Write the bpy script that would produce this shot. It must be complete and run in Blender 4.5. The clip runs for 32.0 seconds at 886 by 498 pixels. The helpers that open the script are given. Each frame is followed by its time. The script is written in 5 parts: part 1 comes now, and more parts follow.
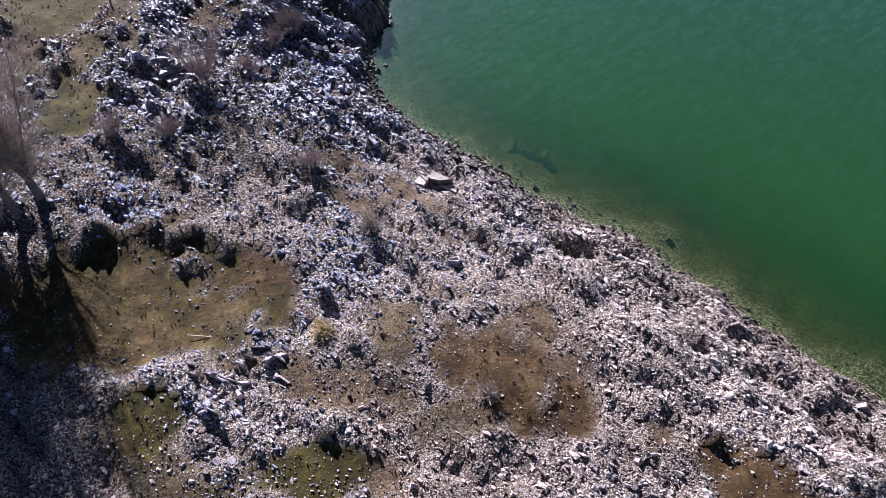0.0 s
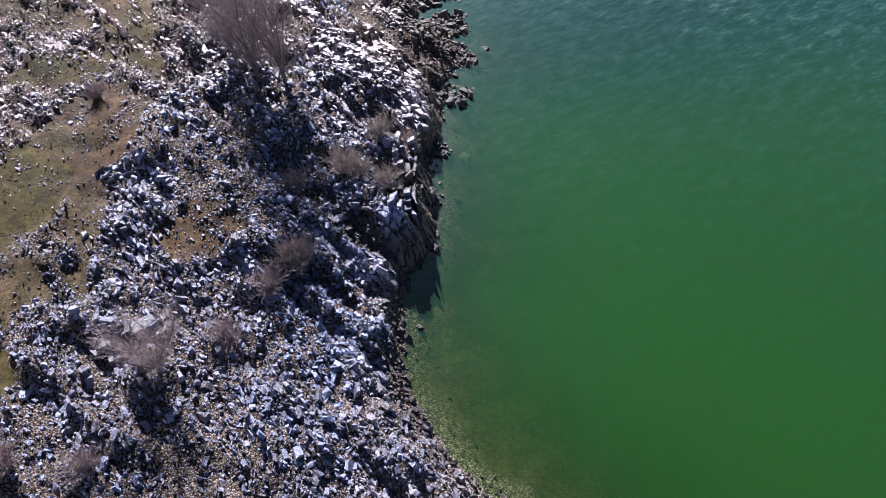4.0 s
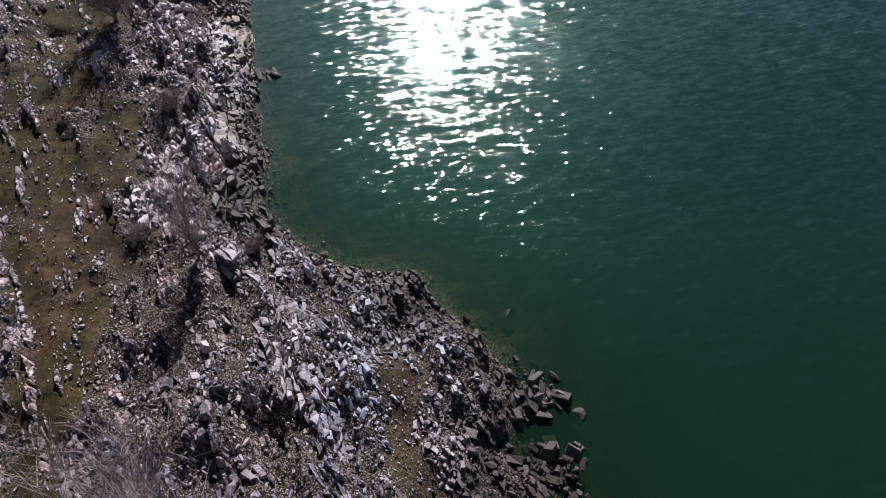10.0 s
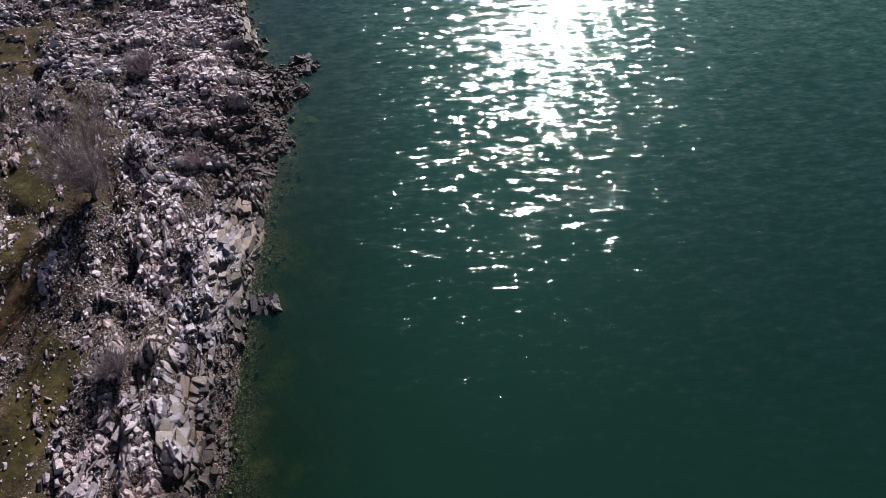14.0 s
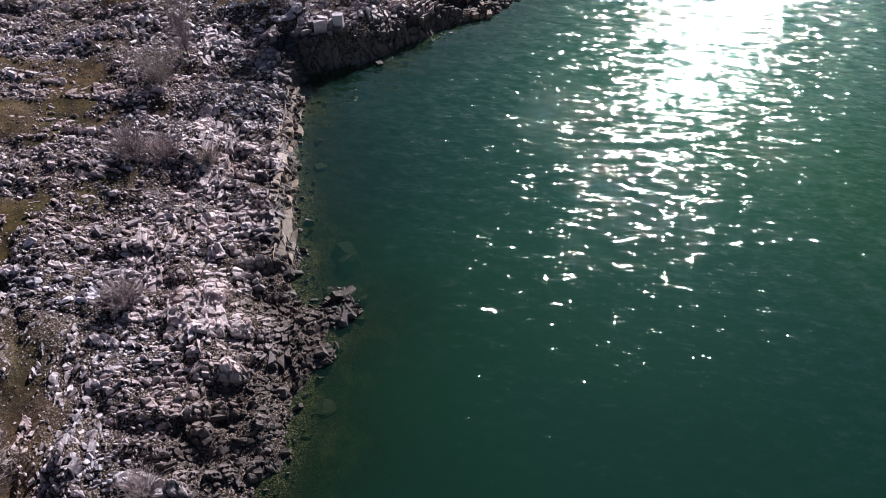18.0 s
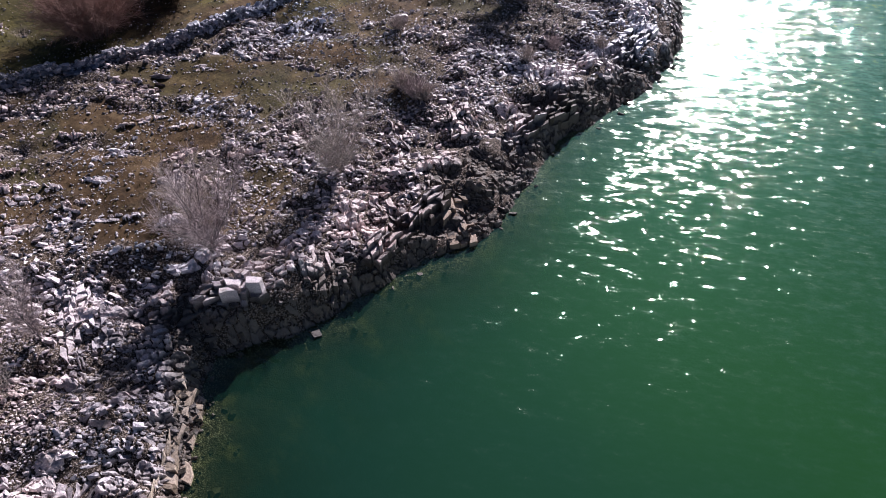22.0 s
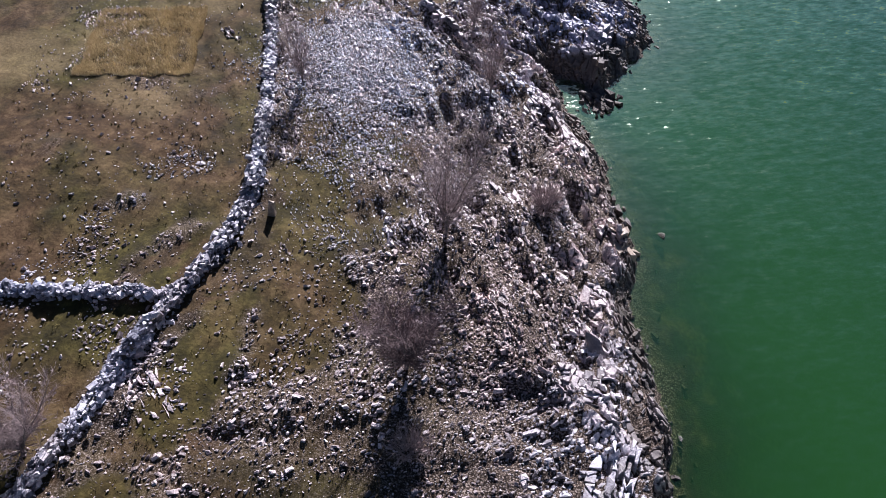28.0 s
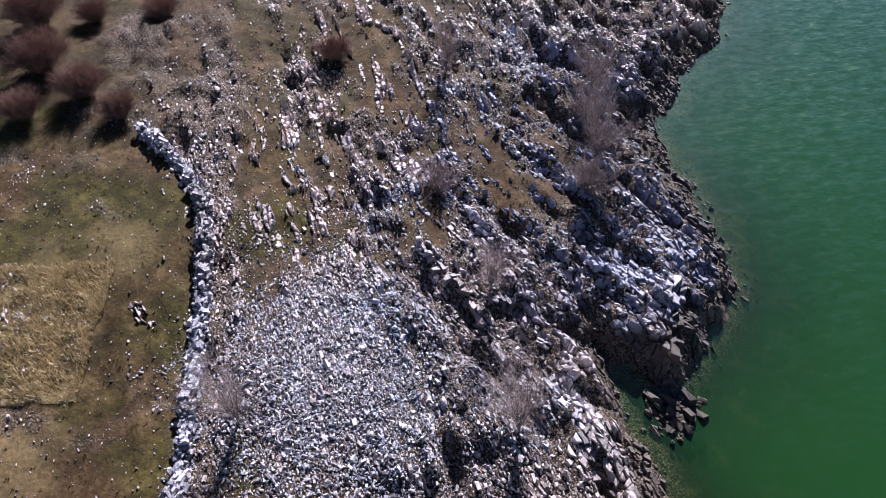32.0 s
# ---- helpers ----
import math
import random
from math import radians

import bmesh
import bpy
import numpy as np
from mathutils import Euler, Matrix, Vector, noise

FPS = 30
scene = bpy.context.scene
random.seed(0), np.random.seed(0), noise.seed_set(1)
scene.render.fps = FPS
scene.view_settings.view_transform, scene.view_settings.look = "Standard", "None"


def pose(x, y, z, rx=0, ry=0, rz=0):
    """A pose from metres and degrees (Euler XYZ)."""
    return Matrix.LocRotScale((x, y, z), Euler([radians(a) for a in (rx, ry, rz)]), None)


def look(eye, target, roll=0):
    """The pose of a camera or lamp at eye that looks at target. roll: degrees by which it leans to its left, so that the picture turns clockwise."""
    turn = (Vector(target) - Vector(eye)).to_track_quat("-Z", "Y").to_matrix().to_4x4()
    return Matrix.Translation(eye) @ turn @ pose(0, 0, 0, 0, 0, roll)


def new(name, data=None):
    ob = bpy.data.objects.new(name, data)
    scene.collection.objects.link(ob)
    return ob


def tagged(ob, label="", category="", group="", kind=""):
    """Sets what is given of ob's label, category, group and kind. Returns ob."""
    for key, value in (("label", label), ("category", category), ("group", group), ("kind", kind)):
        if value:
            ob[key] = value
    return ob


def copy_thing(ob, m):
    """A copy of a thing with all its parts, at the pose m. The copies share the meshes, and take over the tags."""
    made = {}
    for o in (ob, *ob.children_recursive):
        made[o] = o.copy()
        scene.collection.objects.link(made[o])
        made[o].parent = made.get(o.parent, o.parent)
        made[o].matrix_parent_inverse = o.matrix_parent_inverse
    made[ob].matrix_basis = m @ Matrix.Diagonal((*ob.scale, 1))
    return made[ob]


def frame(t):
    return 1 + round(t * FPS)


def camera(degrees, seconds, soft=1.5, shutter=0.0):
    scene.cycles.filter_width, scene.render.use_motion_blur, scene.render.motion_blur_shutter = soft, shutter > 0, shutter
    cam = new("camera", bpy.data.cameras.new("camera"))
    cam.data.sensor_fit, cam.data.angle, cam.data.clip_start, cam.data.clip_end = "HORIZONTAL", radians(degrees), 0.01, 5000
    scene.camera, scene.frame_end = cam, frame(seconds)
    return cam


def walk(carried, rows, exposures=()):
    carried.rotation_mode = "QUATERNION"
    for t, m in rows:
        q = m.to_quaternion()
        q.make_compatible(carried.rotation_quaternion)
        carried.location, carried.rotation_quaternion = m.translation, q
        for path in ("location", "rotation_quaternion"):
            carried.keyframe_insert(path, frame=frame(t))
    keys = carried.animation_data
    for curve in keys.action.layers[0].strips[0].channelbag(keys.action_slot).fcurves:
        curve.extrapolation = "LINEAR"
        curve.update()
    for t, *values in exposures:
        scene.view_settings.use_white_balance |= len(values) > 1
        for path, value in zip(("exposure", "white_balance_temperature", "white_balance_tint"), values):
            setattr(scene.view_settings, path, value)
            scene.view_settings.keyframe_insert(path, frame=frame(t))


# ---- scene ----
cam = camera(65.5, 32.0, soft=0.85)
PATH = [
    (0, (0.939, -3.837, 25.36), (0.887, -2.569, 23.814), -2.9),
    (0.5, (1.034, -1.583, 25.33), (0.964, -0.316, 23.784), -3.1),
    (1, (1.021, 0.901, 25.265), (0.935, 2.173, 23.723), -3.1),
    (1.5, (1.045, 3.191, 25.27), (0.94, 4.462, 23.729), -3.3),
    (2, (0.985, 5.739, 25.262), (0.851, 7.011, 23.724), -3.3),
    (2.5, (0.975, 8.09, 25.296), (0.811, 9.356, 23.757), -3.4),
    (3, (0.842, 10.636, 25.317), (0.658, 11.903, 23.781), -3.2),
    (3.5, (0.748, 13.0, 25.349), (0.545, 14.262, 23.811), -3.3),
    (5.5, (0.048, 22.87, 25.712), (-0.245, 24.108, 24.169), -3.1),
    (6, (-0.246, 25.285, 25.779), (-0.561, 26.52, 24.239), -3.0),
    (6.5, (-0.549, 27.62, 25.846), (-0.883, 28.847, 24.302), -3.0),
    (7, (-0.944, 30.103, 25.875), (-1.299, 31.328, 24.335), -2.7),
    (7.5, (-1.291, 32.466, 25.846), (-1.676, 33.681, 24.305), -2.9),
    (8, (-1.782, 34.98, 25.779), (-2.203, 36.188, 24.242), -2.9),
    (8.5, (-2.174, 37.267, 25.749), (-2.63, 38.461, 24.211), -3.2),
    (9, (-2.824, 39.681, 25.701), (-3.314, 40.869, 24.168), -2.9),
    (9.5, (-3.411, 41.878, 25.706), (-3.939, 43.052, 24.176), -2.8),
    (10, (-4.179, 44.26, 25.753), (-4.737, 45.425, 24.226), -2.5),
    (10.4, (-4.733, 45.977, 25.81), (-5.316, 47.137, 24.289), -2.4),
    (10.5, (-4.869, 46.411, 25.822), (-5.454, 47.564, 24.296), -2.2),
    (11, (-5.683, 48.729, 25.966), (-6.294, 49.872, 24.443), -1.8),
    (11.5, (-6.466, 50.973, 26.099), (-7.101, 52.097, 24.573), -1.9),
    (12, (-7.423, 53.314, 26.22), (-8.076, 54.432, 24.695), -1.6),
    (12.5, (-8.354, 55.485, 26.315), (-9.021, 56.592, 24.788), -1.5),
    (13, (-9.478, 57.776, 26.396), (-10.166, 58.873, 24.873), -1.0),
    (13.5, (-10.56, 59.876, 26.506), (-11.274, 60.957, 24.982), -0.7),
    (15.5, (-15.287, 68.479, 27.375), (-16.119, 69.463, 25.845), 0.4),
    (16, (-16.745, 70.59, 27.475), (-17.609, 71.552, 25.949), 0.7),
    (16.5, (-18.292, 72.632, 27.539), (-19.178, 73.568, 26.01), 0.8),
    (17, (-19.932, 74.678, 27.591), (-20.845, 75.597, 26.068), 1.4),
    (17.5, (-21.531, 76.72, 27.666), (-22.464, 77.608, 26.137), 0.8),
    (18, (-23.244, 78.857, 27.715), (-24.201, 79.723, 26.187), 0.7),
    (18.5, (-24.886, 80.881, 27.754), (-25.843, 81.743, 26.224), 0.5),
    (19, (-26.566, 82.93, 27.787), (-27.528, 83.791, 26.259), 0.3),
    (19.5, (-28.397, 84.962, 27.839), (-29.361, 85.821, 26.312), 0.4),
    (20, (-30.276, 86.903, 27.919), (-31.239, 87.763, 26.392), 0.5),
    (20.5, (-32.206, 88.827, 28.016), (-33.169, 89.688, 26.489), 0.6),
    (21, (-34.187, 90.812, 28.112), (-35.149, 91.672, 26.583), 0.8),
    (21.5, (-36.069, 92.766, 28.222), (-37.035, 93.622, 26.695), 0.7),
    (22, (-37.805, 94.768, 28.323), (-38.781, 95.617, 26.798), 0.2),
    (22.5, (-39.673, 96.745, 28.448), (-40.656, 97.588, 26.924), -0.1),
    (23, (-41.638, 98.735, 28.529), (-42.625, 99.574, 27.006), -0.5),
    (23.5, (-43.657, 100.729, 28.597), (-44.637, 101.576, 27.073), -0.6),
    (24, (-45.689, 102.677, 28.598), (-46.583, 103.616, 27.075), -0.5),
    (24.5, (-47.64, 104.697, 28.597), (-48.432, 105.724, 27.074), -0.6),
    (25, (-49.583, 106.652, 28.604), (-50.309, 107.728, 27.083), -0.8),
    (25.5, (-51.493, 108.62, 28.632), (-52.202, 109.71, 27.113), -0.8),
    (27.5, (-59.021, 116.877, 29.06), (-59.706, 117.978, 27.538), 0.3),
    (28, (-60.871, 119.263, 29.079), (-61.552, 120.361, 27.552), 0.3),
    (28.5, (-62.579, 121.594, 29.126), (-63.257, 122.691, 27.597), 0.4),
    (29, (-64.142, 123.943, 29.193), (-64.821, 125.038, 27.664), 0.3),
    (29.5, (-65.663, 126.294, 29.244), (-66.346, 127.389, 27.716), 0.2),
    (30, (-67.175, 128.656, 29.284), (-67.859, 129.752, 27.757), 0.2),
    (30.5, (-68.709, 130.944, 29.314), (-69.392, 132.044, 27.79), 0.3),
    (31, (-70.162, 133.291, 29.382), (-70.848, 134.393, 27.86), 0.2),
    (31.5, (-71.472, 135.759, 29.428), (-72.168, 136.857, 27.908), 0.0),
    (32, (-72.777, 138.317, 29.439), (-73.473, 139.418, 27.921), -0.5),
]
EXPOSURES = [(t, stops + 0.12, 6000, 16) for t, stops in ((0, 1.2), (4, 1.38), (5.5, 1.55), (7, 1.2), (9, 0.28), (12, 0.2), (17, 0.44), (20, 0.63), (23, 1.02), (26, 1.06), (32, 1.05))]
walk(cam, [(t, look(eye, target, roll)) for t, eye, target, roll in PATH], EXPOSURES)

# ---- world and sun ----
SUN_EL, SUN_AZ = 29.5, 24.5          # elevation; degrees from +y towards -x
sun_way = Vector((-math.sin(radians(SUN_AZ)) * math.cos(radians(SUN_EL)),
                  math.cos(radians(SUN_AZ)) * math.cos(radians(SUN_EL)), math.sin(radians(SUN_EL))))
world = bpy.data.worlds.new("world")
scene.world = world
world.use_nodes = True
wn = world.node_tree.nodes
sky = wn.new("ShaderNodeTexSky")
sky.sky_type, sky.sun_disc = "NISHITA", False
sky.sun_elevation, sky.sun_rotation = radians(SUN_EL), radians(-SUN_AZ)
sky.ozone_density, sky.dust_density = 4.0, 0.4
wn["Background"].inputs["Strength"].default_value = 0.023
world.node_tree.links.new(sky.outputs[0], wn["Background"].inputs["Color"])
sun_data = bpy.data.lights.new("sun", "SUN")
sun_data.energy, sun_data.angle, sun_data.color = 5.0, radians(0.6), (1.0, 0.95, 0.91)
sun = new("sun", sun_data)
sun.matrix_world = look(sun_way * 300, (0, 0, 0))

# ---- small numeric tools ----
rng = np.random.default_rng(7)


def lattice(ix, iy, seed):
    h = (ix * 374761393 + iy * 668265263 + seed * 974711) & 0x7FFFFFFF
    h = ((h ^ (h >> 13)) * 1274126177) & 0x7FFFFFFF
    return ((h ^ (h >> 16)) & 0xFFFF) / 65535.0


def value_noise(x, y, seed=0):
    x, y = np.asarray(x, float), np.asarray(y, float)
    fx, fy = np.floor(x), np.floor(y)
    ix, iy = fx.astype(np.int64), fy.astype(np.int64)
    u, v = x - fx, y - fy
    u, v = u * u * (3 - 2 * u), v * v * (3 - 2 * v)
    a, b = lattice(ix, iy, seed), lattice(ix + 1, iy, seed)
    c, d = lattice(ix, iy + 1, seed), lattice(ix + 1, iy + 1, seed)
    return (a * (1 - u) + b * u) * (1 - v) + (c * (1 - u) + d * u) * v


def fbm(x, y, octaves=4, seed=0):
    total, amp, norm = 0.0, 1.0, 0.0
    for k in range(octaves):
        total = total + amp * value_noise(x * 2 ** k + 17.3 * k, y * 2 ** k - 9.1 * k, seed + k)
        norm += amp
        amp *= 0.5
    return total / norm * 2 - 1


def ease(a, b, v):
    s = np.clip((v - a) / (b - a), 0, 1)
    return s * s * (3 - 2 * s)


# ---- the plan: shore line, wall line, patches ----
SHORE_BEACH = [(420, -330), (60, -30), (30, -4), (20.5, 4.6), (17.4, 8.4), (14.7, 11.3), (11.5, 14.7), (9.5, 17.2), (5.1, 20.0), (1.4, 23.3),
               (-2.4, 26.8), (-3.8, 29.5), (-4.4, 32.8), (-4.7, 34.8), (-3.6, 36.2), (-4.0, 38.3), (-4.2, 41.8), (-4.5, 45.2)]
SHORE_POINT = [(-5.0, 48.1), (-4.3, 50.2), (-3.9, 52.4), (-5.7, 54.4), (-7.5, 55.5), (-7.4, 57.5), (-9.2, 59.4), (-11.4, 60.2), (-14, 61.7),
               (-18.6, 60.9), (-20.8, 61.5), (-23.6, 63.0), (-24.7, 65.6), (-27.0, 68.1), (-29.9, 71.8), (-33.0, 76.1), (-35.6, 79.5), (-36.5, 82.0)]
SHORE_COVE = [(-39.3, 84.4), (-40.8, 87.8), (-43.0, 86.8), (-45.2, 88.4), (-48.6, 90.4), (-52.2, 93.2), (-55.5, 95.8), (-58.3, 97.8), (-57.3, 100.0),
              (-56.7, 102.0), (-56.7, 105.0), (-56.0, 108.4), (-55.5, 111.6), (-55.4, 114.6), (-56.8, 118.3), (-57.8, 122.0), (-57.9, 126.0), (-57.4, 129.5)]
SHORE_NORTH = [(-58.6, 133.8), (-60.7, 138.0), (-63.2, 141.2), (-65.0, 145.9), (-67.5, 149.0), (-69.4, 151.4), (-72.9, 154.8), (-76.5, 158.3), (-72.6, 157.7),
               (-71.9, 161.0), (-71.6, 165.5), (-74.5, 170.0), (-77.3, 173.0), (-80.3, 176.0), (-79.8, 180.1), (-80.8, 184.2), (-79.5, 188.0), (-81, 194.3), (-90, 225), (-300, 700)]
SHORE = np.array(SHORE_BEACH + SHORE_POINT + SHORE_COVE + SHORE_NORTH, float)
LAND = np.vstack([SHORE, [(-4000, 900), (-4000, -4000), (420, -4000)]])
WALL_LINE = np.array([(-82.2, 93.0), (-81.2, 99.2), (-80.0, 103.7), (-78.9, 107.8), (-78.6, 113.1), (-79.3, 117.5), (-80.2, 121.5), (-81.2, 125.0), (-81.6, 129.0),
                      (-82.3, 133.4), (-83.8, 137.0), (-87.2, 141.5), (-90.2, 145.3), (-92.6, 148.3), (-95.2, 151.3), (-97.4, 153.4), (-100.8, 155.0), (-105.4, 156.2)])
BRANCH_LINE = np.array([(-99.0, 119.5), (-94.0, 122.3), (-89.1, 124.9), (-86.6, 126.1), (-84.3, 127.5), (-81.9, 128.9)])
STRATA = radians(-40)


def to_line(x, y, line, closed=False):
    """Distance to a polyline, and for a closed one whether the point is inside."""
    best = np.full(x.shape, 1e9)
    inside = np.zeros(x.shape, bool)
    n = len(line)
    for i in range(n if closed else n - 1):
        (ax, ay), (bx, by) = line[i], line[(i + 1) % n]
        dx, dy = bx - ax, by - ay
        t = np.clip(((x - ax) * dx + (y - ay) * dy) / (dx * dx + dy * dy), 0, 1)
        best = np.minimum(best, (x - ax - t * dx) ** 2 + (y - ay - t * dy) ** 2)
        if closed and ay != by:
            inside ^= ((ay > y) != (by > y)) & (x < dx * (y - ay) / (by - ay) + ax)
    return np.sqrt(best), inside


def shore_distance(x, y):
    """Metres inland of the water's edge (negative over the lake)."""
    wx = x + 0.55 * fbm(x / 2.3, y / 2.3, 3, 31) + 0.25 * fbm(x / 0.7, y / 0.7, 2, 35)
    wy = y + 0.55 * fbm(x / 2.3, y / 2.3, 3, 41) + 0.25 * fbm(x / 0.7, y / 0.7, 2, 45)
    d, inside = to_line(wx, wy, LAND, True)
    return np.where(inside, d, -d)


def strata_turn(x, y):
    """Which way the rock splits: north-west to south-east, but across that round the cove."""
    shift = y + 5 * fbm(x / 5, y / 5, 3, 201)
    return np.where((shift > 77) & (shift < 136), radians(55), np.where((shift > 152) & (x > -88), radians(-23), STRATA))


def strata_axes(x, y):
    a = strata_turn(x, y)
    return x * np.cos(a) + y * np.sin(a), -x * np.sin(a) + y * np.cos(a)


# bare or grassy patches: centre x, y, half sizes, turn in degrees, how dry (0 green, 1 brown)
PATCHES_SOUTH = [(-13.2, 12.4, 6.0, 3.6, -5, 0.5), (2.6, 8.8, 3.4, 1.9, -40, 0.9), (10.4, 5.2, 3.2, 1.4, -35, 0.9), (-19.6, 25.4, 1.9, 2.3, 20, 0.3),
                 (-24.2, 34.9, 3.4, 3.0, 0, 0.35), (-10.2, 7.0, 1.8, 1.5, 0, 0.25), (-4.3, 5.0, 1.7, 1.2, 0, 0.3), (-14.0, 34.5, 1.9, 1.5, 30, 0.85),
                 (-21.2, 41.1, 1.3, 2.4, 20, 0.8), (-26.5, 45.4, 3.2, 1.5, 25, 0.45), (-24.0, 50.4, 1.7, 5.2, 28, 0.4), (-20.8, 40.0, 1.2, 3.6, 5, 0.95), (-7.4, 13.6, 1.6, 1.0, -20, 0.9)]
PATCHES_MIDDLE = [(-40.0, 65.7, 4.5, 2.2, -50, 0.4), (-34.5, 59.7, 4.0, 2.8, -50, 0.45), (-32.6, 63.4, 3.6, 1.3, -52, 0.35), (-25.0, 51.0, 4.4, 1.3, -55, 0.8),
                  (-29.0, 55.4, 4.2, 2.3, -50, 0.6), (-43.4, 71.2, 3.3, 1.9, -10, 0.3), (-37.3, 65.0, 4.5, 1.2, -58, 0.85), (-53.8, 77.0, 3.6, 2.2, -40, 0.5),
                  (-72.8, 92.4, 5.0, 2.2, 40, 0.95), (-65.9, 98.2, 2.3, 1.0, 45, 0.8), (-63.1, 85.0, 3.4, 2.0, -40, 0.6), (-70.4, 98.3, 3.6, 2.2, 40, 0.85)]
PATCHES_NORTH = [(-70.5, 103.8, 3.6, 1.6, 50, 0.9), (-74.0, 101.2, 4.2, 1.7, 50, 0.7), (-74.6, 106.6, 3.2, 2.2, 60, 0.55), (-77.0, 118.0, 1.7, 4.4, 0, 0.4),
                 (-78.4, 127.5, 2.0, 4.8, 12, 0.35), (-71.9, 114.5, 2.9, 1.1, 50, 0.9), (-80.2, 137.2, 2.4, 5.4, 35, 0.4), (-76.6, 131.5, 2.4, 4.6, 20, 0.55),
                 (-80.2, 142.7, 2.6, 1.6, 40, 0.35), (-99.6, 171.0, 3.2, 5.0, 38, 0.65), (-94.4, 167.0, 2.4, 3.2, 38, 0.75), (-93.9, 154.4, 2.3, 2.9, 35, 0.35),
                 (-96.8, 158.2, 2.2, 3.0, 40, 0.6), (-88.0, 160.6, 0.9, 3.6, 45, 0.7), (-85.6, 164.4, 1.0, 3.2, 45, 0.8)]
# thin soil over rubble: x, y, half sizes, turn
THIN = [(-79.5, 139.5, 5.5, 10, 25), (-75, 124, 6, 11, 10), (-70, 112, 8, 8, 0), (-70.5, 98, 10, 7, 40), (-30, 57.5, 5, 13, 42), (-43, 70, 6, 10, 45), (-25, 48, 5, 11, 30), (-93, 160, 8, 10, 40),
        (-101, 167, 7, 10, 40), (1.5, 10, 6, 5, -40), (-6, 6.5, 8, 4.5, 0), (-22, 33, 5, 12, 20), (-58, 84, 7, 5, -45), (-66, 104, 5, 5, 0), (-3, 19, 7, 2.2, -42), (-86, 168, 4, 8, 40), (-9.0, 55.5, 5.5, 4.5, -40)]
# faded straw-coloured turf: x, y, half sizes, turn
STRAW = [(-99.5, 143.0, 4.4, 4.0, -54), (-105.5, 137.0, 5.0, 3.0, 30), (-95.0, 138.5, 3.0, 2.0, 30), (-99.0, 149.0, 2.0, 1.5, 0), (-88.0, 117.0, 5.0, 3.0, 40)]
# low cliffs that rise straight from the water: x, y, reach, height
CLIFFS = [(-5.8, 38.2, 4.5, 1.2), (-59.5, 100.2, 4.0, 1.5), (-57.5, 107.5, 4.0, 0.8), (-59.2, 122.5, 4.5, 1.0), (-22.8, 63.2, 3.0, 0.9), (-75.0, 161.0, 5.0, 0.8),
          (-66.2, 146.5, 4.5, 0.7), (-31.5, 72.0, 6.0, 0.6), (-7.0, 46.0, 5.0, 0.7), (-51.0, 91.0, 6.0, 0.5), (-58.4, 101.6, 2.4, 0.5), (-60.0, 134.0, 5.0, 0.7)]


